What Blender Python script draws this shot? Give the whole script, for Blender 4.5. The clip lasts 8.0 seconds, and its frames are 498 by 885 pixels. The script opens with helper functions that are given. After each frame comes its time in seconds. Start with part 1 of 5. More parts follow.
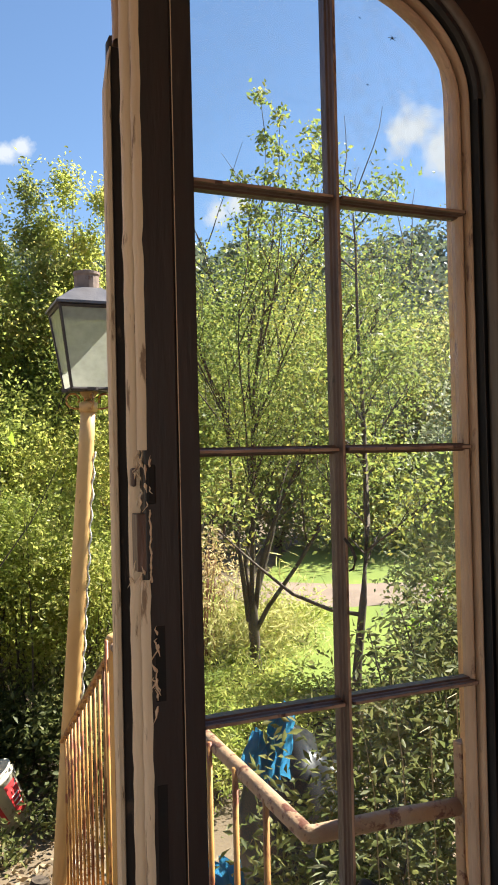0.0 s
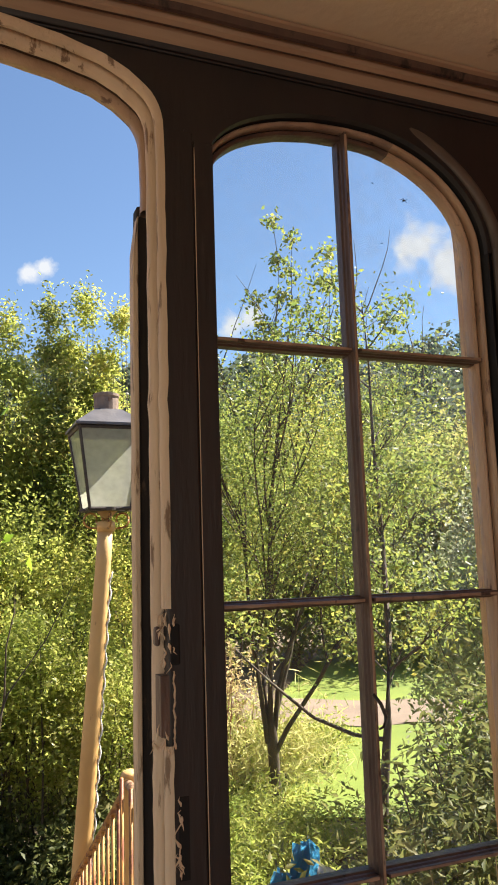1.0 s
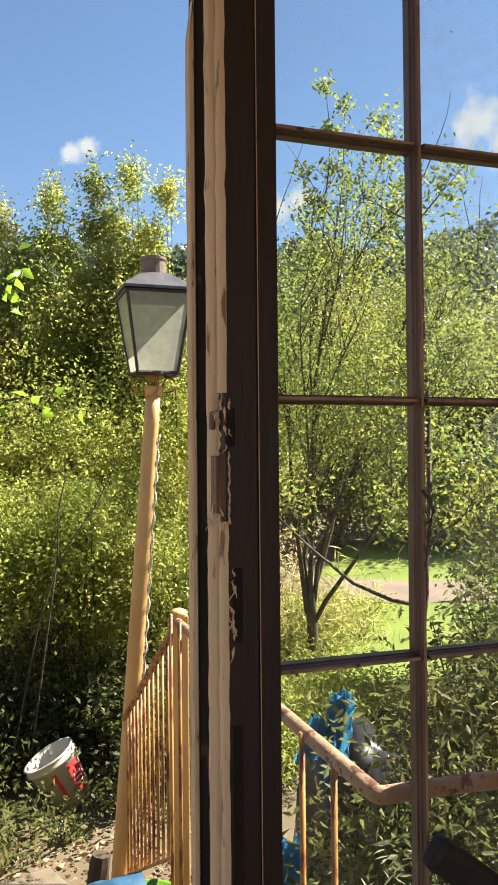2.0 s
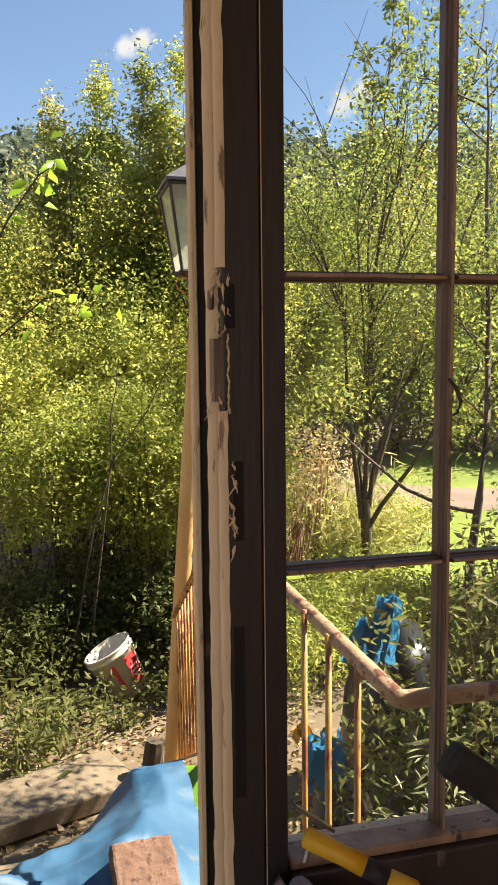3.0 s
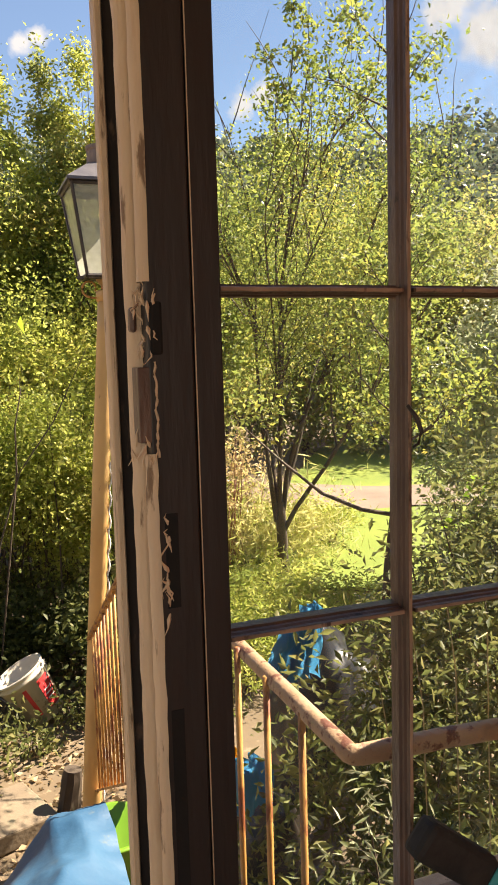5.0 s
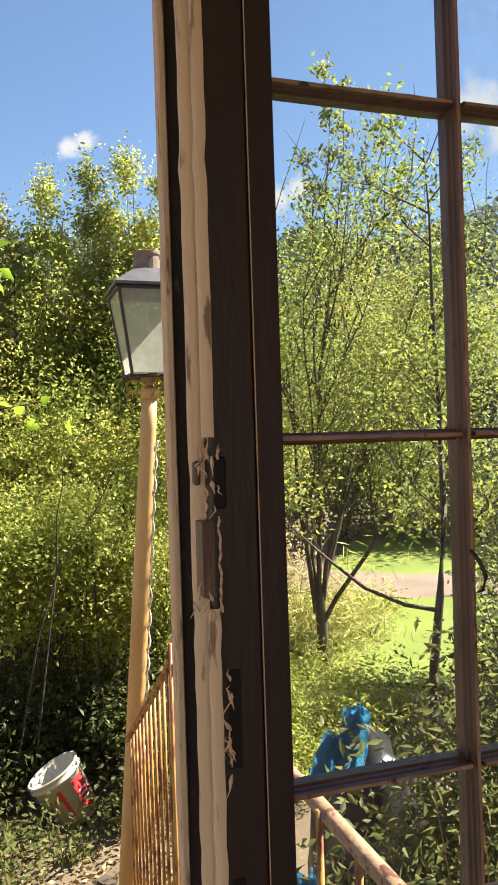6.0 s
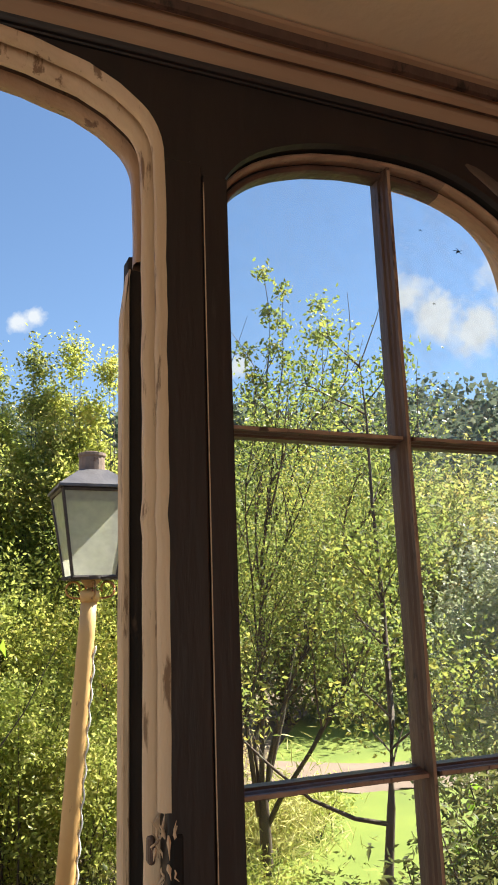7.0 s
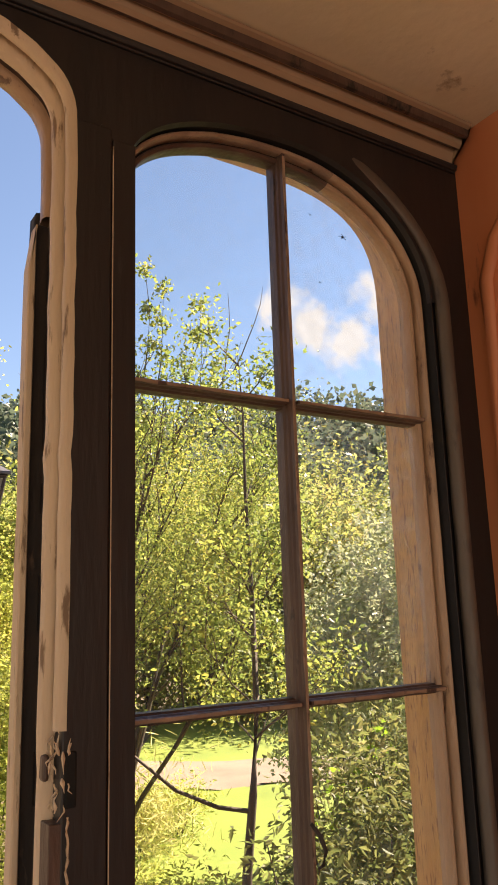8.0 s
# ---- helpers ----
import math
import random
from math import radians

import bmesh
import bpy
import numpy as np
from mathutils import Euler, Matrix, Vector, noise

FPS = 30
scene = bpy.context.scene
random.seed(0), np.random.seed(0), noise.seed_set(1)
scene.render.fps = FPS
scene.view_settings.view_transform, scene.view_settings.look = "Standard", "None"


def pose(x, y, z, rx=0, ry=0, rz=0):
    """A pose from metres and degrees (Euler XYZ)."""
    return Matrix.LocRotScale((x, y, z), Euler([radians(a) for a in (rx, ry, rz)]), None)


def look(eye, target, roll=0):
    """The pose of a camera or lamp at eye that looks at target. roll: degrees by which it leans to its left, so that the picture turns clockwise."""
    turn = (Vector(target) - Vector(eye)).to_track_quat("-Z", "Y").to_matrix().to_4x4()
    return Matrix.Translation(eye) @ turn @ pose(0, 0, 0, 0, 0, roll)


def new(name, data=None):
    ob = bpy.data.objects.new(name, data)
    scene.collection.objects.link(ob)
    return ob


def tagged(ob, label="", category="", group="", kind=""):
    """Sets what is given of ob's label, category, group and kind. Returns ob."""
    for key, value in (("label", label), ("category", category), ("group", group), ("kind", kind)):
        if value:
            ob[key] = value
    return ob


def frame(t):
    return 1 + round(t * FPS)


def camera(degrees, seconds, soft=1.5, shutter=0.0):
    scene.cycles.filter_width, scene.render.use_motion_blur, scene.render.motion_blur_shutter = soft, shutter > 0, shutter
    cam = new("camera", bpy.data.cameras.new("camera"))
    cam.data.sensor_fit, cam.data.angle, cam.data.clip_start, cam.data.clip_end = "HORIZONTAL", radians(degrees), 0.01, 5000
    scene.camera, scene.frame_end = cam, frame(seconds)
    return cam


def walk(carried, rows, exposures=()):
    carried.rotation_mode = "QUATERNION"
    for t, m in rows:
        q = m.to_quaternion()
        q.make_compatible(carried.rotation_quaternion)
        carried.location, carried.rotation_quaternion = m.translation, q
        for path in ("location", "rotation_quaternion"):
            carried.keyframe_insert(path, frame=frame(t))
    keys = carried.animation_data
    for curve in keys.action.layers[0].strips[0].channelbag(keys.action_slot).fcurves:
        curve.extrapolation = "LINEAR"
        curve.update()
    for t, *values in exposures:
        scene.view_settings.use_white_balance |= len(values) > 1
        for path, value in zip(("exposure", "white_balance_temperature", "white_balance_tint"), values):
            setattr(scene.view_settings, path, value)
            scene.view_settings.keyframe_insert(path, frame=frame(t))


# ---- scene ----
cam = camera(35.7, 8.0, soft=1.8)
PATH = [
    (0, (-0.327, -0.978, 1.616), (0.444, 0.867, 1.646), -1.3),
    (0.2, (-0.342, -0.976, 1.637), (0.447, 0.858, 1.755), -1.2),
    (0.5, (-0.336, -0.991, 1.669), (0.431, 0.843, 1.89), -1.4),
    (0.7, (-0.337, -0.984, 1.673), (0.413, 0.848, 1.961), -1.3),
    (1, (-0.338, -0.979, 1.677), (0.395, 0.857, 1.983), -1.8),
    (1.2, (-0.336, -0.972, 1.672), (0.378, 0.873, 1.966), -1.6),
    (1.5, (-0.323, -0.972, 1.649), (0.361, 0.894, 1.874), -1.6),
    (1.7, (-0.334, -0.964, 1.619), (0.344, 0.912, 1.77), -1.0),
    (2, (-0.352, -0.968, 1.55), (0.278, 0.93, 1.574), -0.5),
    (2.2, (-0.349, -0.968, 1.542), (0.262, 0.936, 1.506), -0.2),
    (3.3, (-0.244, -0.864, 1.517), (0.209, 1.069, 1.273), -0.8),
    (3.5, (-0.249, -0.834, 1.521), (0.311, 1.069, 1.268), -1.3),
    (3.8, (-0.269, -0.769, 1.521), (0.415, 1.091, 1.251), -1.6),
    (4, (-0.275, -0.753, 1.528), (0.41, 1.104, 1.244), -1.5),
    (4.2, (-0.275, -0.744, 1.532), (0.41, 1.115, 1.258), -1.4),
    (5.3, (-0.24, -0.757, 1.553), (0.459, 1.108, 1.372), -1.8),
    (5.5, (-0.255, -0.756, 1.553), (0.416, 1.122, 1.4), -1.9),
    (5.7, (-0.264, -0.746, 1.564), (0.369, 1.148, 1.447), -1.7),
    (6, (-0.267, -0.743, 1.617), (0.351, 1.159, 1.619), -1.8),
    (6.2, (-0.263, -0.742, 1.683), (0.367, 1.153, 1.799), -1.5),
    (6.5, (-0.27, -0.749, 1.762), (0.385, 1.125, 2.005), -1.7),
    (6.7, (-0.281, -0.752, 1.78), (0.413, 1.095, 2.104), -2.1),
    (7, (-0.284, -0.744, 1.792), (0.474, 1.057, 2.22), -1.9),
    (7.2, (-0.295, -0.744, 1.799), (0.53, 1.015, 2.274), -2.4),
    (7.5, (-0.29, -0.742, 1.794), (0.61, 0.974, 2.291), -2.1),
    (7.7, (-0.309, -0.74, 1.794), (0.7, 0.93, 2.234), -1.7),
    (8, (-0.328, -0.774, 1.727), (0.719, 0.876, 2.151), -1.8),
]
walk(cam, [(t, look(eye, target, roll)) for t, eye, target, roll in PATH], exposures=((0.0, 1.96, 6300, 8), (1.0, 1.95, 6550, 10), (2.0, 1.87, 6550, 7), (3.5, 2.0, 7400, 13), (4.0, 2.04, 7600, 15), (5.5, 2.0, 7100, 13), (6.5, 1.94, 6350, 7), (7.5, 1.96, 6750, 11), (8.0, 2.14, 7600, 18)))

# ---- world, sun and exposure ----
TO_SUN = Vector((0.67, 0.09, 0.73)).normalized()
scene.view_settings.exposure = 2.02


def tree_of(owner):
    owner.use_nodes = True
    owner.node_tree.nodes.clear()
    return owner.node_tree


def make_world():
    w = bpy.data.worlds.new("sky")
    nt = tree_of(w)
    N, L = nt.nodes.new, nt.links.new
    out, bg, sky = N("ShaderNodeOutputWorld"), N("ShaderNodeBackground"), N("ShaderNodeTexSky")
    sky.sky_type, sky.sun_disc = "NISHITA", False
    sky.sun_elevation = math.asin(TO_SUN.z)
    sky.sun_rotation = math.atan2(TO_SUN.x, TO_SUN.y)
    sky.air_density, sky.dust_density, sky.ozone_density = 1.0, 0.1, 3.2
    co = N("ShaderNodeTexCoord")
    nz = N("ShaderNodeTexNoise")
    nz.inputs["Scale"].default_value, nz.inputs["Detail"].default_value = 34.0, 8.0
    nz.inputs["Roughness"].default_value = 0.6
    L(co.outputs["Generated"], nz.inputs["Vector"])
    last = None
    # clouds: azimuth, elevation, radius in degrees
    for az, el, r in ((35.3, 22.3, 1.7), (37.6, 20.6, 1.8), (40.3, 19.2, 1.9), (43.2, 22.0, 2.1), (44.5, 18.4, 1.9), (5.6, 20.9, 0.85), (6.6, 21.3, 0.8), (20.6, 17.4, 0.9), (22.2, 17.9, 0.85), (60, 30, 9), (-60, 34, 8), (150, 30, 12)):
        d = Vector((math.sin(radians(az)) * math.cos(radians(el)), math.cos(radians(az)) * math.cos(radians(el)), math.sin(radians(el))))
        dist = N("ShaderNodeVectorMath")
        dist.operation = "DISTANCE"
        L(co.outputs["Generated"], dist.inputs[0])
        dist.inputs[1].default_value = d
        q = N("ShaderNodeMath")
        q.operation = "DIVIDE"
        L(dist.outputs["Value"], q.inputs[0])
        q.inputs[1].default_value = radians(r)
        if last is None:
            last = q
        else:
            mn = N("ShaderNodeMath")
            mn.operation = "SMOOTH_MIN"
            mn.inputs[2].default_value = 0.35
            L(last.outputs[0], mn.inputs[0])
            L(q.outputs[0], mn.inputs[1])
            last = mn
    add = N("ShaderNodeMath")
    add.operation = "MULTIPLY_ADD"
    L(nz.outputs["Fac"], add.inputs[0])
    add.inputs[1].default_value = -2.6
    L(last.outputs[0], add.inputs[2])
    mr = N("ShaderNodeMapRange")
    mr.inputs["From Min"].default_value, mr.inputs["From Max"].default_value = -0.1, -0.85
    L(add.outputs[0], mr.inputs["Value"])
    mix = N("ShaderNodeMix")
    mix.data_type = "RGBA"
    L(mr.outputs["Result"], mix.inputs["Factor"])
    L(sky.outputs[0], mix.inputs["A"])
    mix.inputs["B"].default_value = (4.7, 4.9, 5.2, 1)
    L(mix.outputs["Result"], bg.inputs["Color"])
    bg.inputs["Strength"].default_value = SKY
    L(bg.outputs[0], out.inputs[0])
    scene.world = w


SKY = 0.049
make_world()
sun = new("sun", bpy.data.lights.new("sun", "SUN"))
sun.data.energy, sun.data.angle, sun.data.color = 5.0, radians(0.53), (1.0, 0.93, 0.82)
room_fill = new("room_fill", bpy.data.lights.new("room_fill", "AREA"))     # added fill lamp at the unseen south opening, brightens the room
room_fill.data.shape, room_fill.data.size, room_fill.data.size_y = "RECTANGLE", 2.8, 1.6
room_fill.data.energy, room_fill.data.color = 5.2, (1.0, 0.93, 0.84)
room_fill.matrix_world = look((-1.35, -4.19, 1.43), (-1.35, 0.0, 1.43))
sun.matrix_world = look((10, -10, 20), Vector((10, -10, 20)) - TO_SUN)


# ---- materials ----
def surface(name, c1, c2, scale=8.0, rough=0.6, metal=0.0, grain=0.0, grain_scale=60.0, stain=None, stain_scale=5.0, stain_at=0.6, stretch=(1, 1, 1), spec=0.5, island=0.0):
    """Two mixed colours, a stain or wear colour with edges of its own, and fine relief."""
    m = bpy.data.materials.new(name)
    nt = tree_of(m)
    N, L = nt.nodes.new, nt.links.new
    out, b = N("ShaderNodeOutputMaterial"), N("ShaderNodeBsdfPrincipled")
    co, mp = N("ShaderNodeTexCoord"), N("ShaderNodeMapping")
    mp.inputs["Scale"].default_value = stretch
    L(co.outputs["Object"], mp.inputs["Vector"])
    n1 = N("ShaderNodeTexNoise")
    n1.inputs["Scale"].default_value, n1.inputs["Detail"].default_value = scale, 6
    L(mp.outputs[0], n1.inputs["Vector"])
    r1 = N("ShaderNodeMapRange")
    r1.inputs["From Min"].default_value, r1.inputs["From Max"].default_value = 0.3, 0.7
    L(n1.outputs["Fac"], r1.inputs["Value"])
    mx = N("ShaderNodeMix")
    mx.data_type = "RGBA"
    mx.inputs["A"].default_value, mx.inputs["B"].default_value = (*c1, 1), (*c2, 1)
    L(r1.outputs[0], mx.inputs["Factor"])
    col = mx.outputs["Result"]
    if stain:
        n2 = N("ShaderNodeTexNoise")
        n2.inputs["Scale"].default_value, n2.inputs["Detail"].default_value = stain_scale, 9
        n2.inputs["Roughness"].default_value = 0.65
        L(mp.outputs[0], n2.inputs["Vector"])
        r2 = N("ShaderNodeMapRange")
        r2.inputs["From Min"].default_value, r2.inputs["From Max"].default_value = stain_at, stain_at + 0.06
        L(n2.outputs["Fac"], r2.inputs["Value"])
        m2 = N("ShaderNodeMix")
        m2.data_type = "RGBA"
        L(r2.outputs[0], m2.inputs["Factor"])
        L(col, m2.inputs["A"])
        m2.inputs["B"].default_value = (*stain, 1)
        col = m2.outputs["Result"]
    if island:
        g, h = N("ShaderNodeObjectInfo"), N("ShaderNodeHueSaturation")
        r3 = N("ShaderNodeMapRange")
        r3.inputs["To Min"].default_value, r3.inputs["To Max"].default_value = 1 - island, 1 + island
        L(g.outputs["Random"], r3.inputs["Value"])
        L(r3.outputs[0], h.inputs["Value"])
        L(col, h.inputs["Color"])
        col = h.outputs[0]
    L(col, b.inputs["Base Color"])
    b.inputs["Roughness"].default_value, b.inputs["Metallic"].default_value = rough, metal
    b.inputs["Specular IOR Level"].default_value = spec
    if grain:
        n3, bp = N("ShaderNodeTexNoise"), N("ShaderNodeBump")
        n3.inputs["Scale"].default_value, n3.inputs["Detail"].default_value = grain_scale, 5
        L(mp.outputs[0], n3.inputs["Vector"])
        L(n3.outputs["Fac"], bp.inputs["Height"])
        bp.inputs["Strength"].default_value, bp.inputs["Distance"].default_value = grain, 0.004
        L(bp.outputs[0], b.inputs["Normal"])
    L(b.outputs[0], out.inputs[0])
    return m


def leaf_material(name, tones, trans=0.45, rough=0.36):
    """Leaves: a colour of its own for each, gloss on top and light that comes through."""
    m = bpy.data.materials.new(name)
    nt = tree_of(m)
    N, L = nt.nodes.new, nt.links.new
    out, b, tr, mx = N("ShaderNodeOutputMaterial"), N("ShaderNodeBsdfPrincipled"), N("ShaderNodeBsdfTranslucent"), N("ShaderNodeMixShader")
    g, ramp = N("ShaderNodeNewGeometry"), N("ShaderNodeValToRGB")
    ramp.color_ramp.interpolation = "LINEAR"
    el = ramp.color_ramp.elements
    while len(el) < len(tones):
        el.new(0.5)
    for i, c in enumerate(tones):
        el[i].position, el[i].color = i / (len(tones) - 1), (*c, 1)
    co, nz, ad = N("ShaderNodeTexCoord"), N("ShaderNodeTexNoise"), N("ShaderNodeMath")
    nz.inputs["Scale"].default_value, nz.inputs["Detail"].default_value = 0.9, 3
    L(co.outputs["Object"], nz.inputs["Vector"])
    ad.operation = "MULTIPLY_ADD"
    L(g.outputs["Random Per Island"], ad.inputs[0])
    ad.inputs[1].default_value = 0.6
    sb = N("ShaderNodeMapRange")
    sb.inputs["From Min"].default_value, sb.inputs["From Max"].default_value = 0.3, 0.7
    sb.inputs["To Max"].default_value = 0.4
    L(nz.outputs["Fac"], sb.inputs["Value"])
    L(sb.outputs[0], ad.inputs[2])
    L(ad.outputs[0], ramp.inputs[0])
    L(ramp.outputs[0], b.inputs["Base Color"])
    b.inputs["Roughness"].default_value = rough
    b.inputs["Specular IOR Level"].default_value = 0.3
    gm = N("ShaderNodeHueSaturation")
    gm.inputs["Hue"].default_value, gm.inputs["Saturation"].default_value, gm.inputs["Value"].default_value = 0.499, 0.98, 1.5
    L(ramp.outputs[0], gm.inputs["Color"])
    L(gm.outputs[0], tr.inputs["Color"])
    mx.inputs[0].default_value = trans
    L(b.outputs[0], mx.inputs[1])
    L(tr.outputs[0], mx.inputs[2])
    L(mx.outputs[0], out.inputs[0])
    return m


def glass_material(name, dirt=0.05, dirt_color=(0.75, 0.78, 0.8), scale=4.0):
    m = bpy.data.materials.new(name)
    nt = tree_of(m)
    N, L = nt.nodes.new, nt.links.new
    out, tp, gl, df = N("ShaderNodeOutputMaterial"), N("ShaderNodeBsdfTransparent"), N("ShaderNodeBsdfGlossy"), N("ShaderNodeBsdfTranslucent")
    tp.inputs[0].default_value = (0.93, 0.95, 0.94, 1)
    gl.inputs["Roughness"].default_value = 0.02
    df.inputs[0].default_value = (*dirt_color, 1)
    fr, m1, m2 = N("ShaderNodeLayerWeight"), N("ShaderNodeMixShader"), N("ShaderNodeMixShader")
    power, half = N("ShaderNodeMath"), N("ShaderNodeMath")
    power.operation, power.inputs[1].default_value = "POWER", 5.0
    half.operation = "MULTIPLY_ADD"
    half.inputs[1].default_value, half.inputs[2].default_value = 0.8, 0.035
    L(fr.outputs["Facing"], power.inputs[0])
    L(power.outputs[0], half.inputs[0])
    L(half.outputs[0], m1.inputs[0])
    L(tp.outputs[0], m1.inputs[1])
    L(gl.outputs[0], m1.inputs[2])
    co, n1, n2, mu, mr = N("ShaderNodeTexCoord"), N("ShaderNodeTexNoise"), N("ShaderNodeTexNoise"), N("ShaderNodeMath"), N("ShaderNodeMapRange")
    n1.inputs["Scale"].default_value, n1.inputs["Detail"].default_value = scale, 6
    n2.inputs["Scale"].default_value, n2.inputs["Detail"].default_value = 45, 4
    L(co.outputs["Object"], n1.inputs["Vector"])
    L(co.outputs["Object"], n2.inputs["Vector"])
    mu.operation = "MULTIPLY"
    L(n1.outputs["Fac"], mu.inputs[0])
    L(n2.outputs["Fac"], mu.inputs[1])
    mr.inputs["From Min"].default_value, mr.inputs["From Max"].default_value = 0.2, 0.42
    mr.inputs["To Min"].default_value, mr.inputs["To Max"].default_value = dirt * 0.3, dirt * 1.8
    L(mu.outputs[0], mr.inputs["Value"])
    L(mr.outputs[0], m2.inputs[0])
    L(m1.outputs[0], m2.inputs[1])
    L(df.outputs[0], m2.inputs[2])
    L(m2.outputs[0], out.inputs[0])
    return m


M_DARK = surface("dark_brown_paint", (0.011, 0.009, 0.01), (0.019, 0.014, 0.0135), 20, 0.5, grain=0.25, grain_scale=90, stretch=(1, 1, 0.15), stain=(0.032, 0.025, 0.024), stain_scale=30, stain_at=0.68)
M_CREAM = surface("old_cream_paint", (0.57, 0.42, 0.28), (0.68, 0.52, 0.365), 14, 0.6, grain=0.9, grain_scale=90, stretch=(1, 1, 0.16), stain=(0.22, 0.135, 0.08), stain_scale=60, stain_at=0.57)
M_OCHRE_JAMB = surface("flaking_orange_paint", (0.5, 0.25, 0.09), (0.62, 0.35, 0.15), 12, 0.65, grain=0.7, grain_scale=110, stretch=(1, 1, 0.5), stain=(0.28, 0.12, 0.06), stain_scale=60, stain_at=0.55)
M_ROLL = surface("dull_brown_paint", (0.035, 0.026, 0.023), (0.06, 0.045, 0.039), 16, 0.45, grain=0.3, grain_scale=80, stretch=(1, 1, 0.3), stain=(0.2, 0.15, 0.12), stain_scale=22, stain_at=0.66)
M_BAR = surface("worn_bar_paint", (0.2, 0.125, 0.09), (0.4, 0.27, 0.19), 26, 0.5, grain=0.6, grain_scale=120, stretch=(1, 1, 0.3), stain=(0.07, 0.04, 0.032), stain_scale=40, stain_at=0.58)
# red-brown bar paint; also put into creases and the mortise as their shade
M_BARDARK = surface("bar_paint_and_crease_shade", (0.06, 0.034, 0.027), (0.12, 0.07, 0.052), 26, 0.45, grain=0.5, grain_scale=120, stretch=(1, 1, 0.35), stain=(0.02, 0.014, 0.012), stain_scale=34, stain_at=0.6)
M_PEACH = surface("worn_peach_bead_paint", (0.36, 0.225, 0.14), (0.48, 0.32, 0.21), 22, 0.5, grain=0.6, grain_scale=110, stretch=(1, 1, 0.35), stain=(0.16, 0.09, 0.06), stain_scale=36, stain_at=0.6)
M_ROLLPALE = surface("dusty_brown_roll_paint", (0.075, 0.058, 0.047), (0.13, 0.105, 0.085), 16, 0.5, grain=0.5, grain_scale=80, stretch=(1, 1, 0.3), stain=(0.06, 0.045, 0.04), stain_scale=20, stain_at=0.6)
# near-black for shade inside grooves, slots and holes; also the dead flies
M_BLACK = surface("recess_shade", (0.003, 0.003, 0.0035), (0.008, 0.007, 0.007), 20, 0.85, grain=0.3)
# shade of the rebate put into its colour, with brown mottling
M_REBATE_SHADE = surface("shaded_brown_rebate", (0.012, 0.009, 0.008), (0.03, 0.02, 0.016), 18, 0.8, grain=0.5, grain_scale=90, stretch=(1, 1, 0.3), stain=(0.09, 0.055, 0.038), stain_scale=34, stain_at=0.62)
M_PLASTER = surface("yellowed_plaster", (0.72, 0.59, 0.4), (0.82, 0.69, 0.5), 4, 0.85, grain=0.4, grain_scale=40, stain=(0.36, 0.24, 0.14), stain_scale=6, stain_at=0.58)
M_WHITEWASH = surface("whitewashed_plaster", (0.74, 0.7, 0.62), (0.82, 0.78, 0.7), 4, 0.85, grain=0.4, grain_scale=40)
M_CORNICE = surface("smoke_stained_cornice", (0.3, 0.19, 0.12), (0.42, 0.29, 0.19), 9, 0.7, grain=0.3, grain_scale=60, stretch=(0.3, 1, 1), stain=(0.12, 0.07, 0.045), stain_scale=14, stain_at=0.64)
M_RED = surface("red_oxide_panelling", (0.6, 0.2, 0.09), (0.68, 0.28, 0.14), 7, 0.5, grain=0.3, grain_scale=60, stretch=(1, 1, 0.3), stain=(0.2, 0.06, 0.035), stain_scale=12, stain_at=0.66)
M_FLOOR = surface("floor_boards", (0.42, 0.32, 0.22), (0.52, 0.42, 0.3), 8, 0.55, grain=0.3, stretch=(1, 0.1, 1))
M_POST = surface("ochre_gloss_paint", (0.58, 0.34, 0.12), (0.68, 0.44, 0.18), 6, 0.5, grain=0.35, grain_scale=60, stretch=(1, 1, 0.4), stain=(0.2, 0.09, 0.04), stain_scale=16, stain_at=0.66)
M_RAIL = surface("rust_spotted_cream_paint", (0.31, 0.19, 0.105), (0.4, 0.26, 0.155), 18, 0.55, grain=0.6, grain_scale=90, stain=(0.13, 0.045, 0.024), stain_scale=34, stain_at=0.54)
M_BALUSTER = surface("rusty_ochre_iron", (0.44, 0.2, 0.05), (0.52, 0.29, 0.09), 16, 0.5, grain=0.4, stretch=(1, 1, 0.3), stain=(0.2, 0.06, 0.022), stain_scale=24, stain_at=0.5, island=0.3)
M_LANTERN = surface("lantern_dark_metal", (0.035, 0.03, 0.028), (0.07, 0.055, 0.05), 30, 0.5, 0.3, grain=0.2)
M_ROOFMETAL = surface("lantern_lead_roof", (0.09, 0.085, 0.09), (0.14, 0.13, 0.135), 12, 0.45, 0.2, grain=0.3)
M_CAP = surface("lantern_cap_brown", (0.17, 0.115, 0.085), (0.25, 0.175, 0.13), 20, 0.6, grain=0.3, stain=(0.14, 0.07, 0.04), stain_scale=30)
M_STONE = surface("worn_step_stone", (0.115, 0.086, 0.055), (0.17, 0.13, 0.085), 6, 0.85, grain=0.7, grain_scale=50, stain=(0.16, 0.14, 0.09), stain_scale=8, stain_at=0.58, island=0.12)
M_WALL = surface("outer_render", (0.42, 0.34, 0.26), (0.52, 0.44, 0.35), 5, 0.85, grain=0.6, grain_scale=50, stain=(0.25, 0.2, 0.15), stain_scale=5)
M_EARTH = surface("leaf_strewn_earth", (0.1, 0.07, 0.04), (0.19, 0.14, 0.085), 1.2, 0.95, grain=1.0, grain_scale=14, stain=(0.25, 0.19, 0.12), stain_scale=11, stain_at=0.58)
M_LAWN = surface("mown_lawn", (0.115, 0.165, 0.012), (0.175, 0.22, 0.02), 0.8, 0.8, grain=0.8, grain_scale=60, stain=(0.2, 0.25, 0.03), stain_scale=2.5)
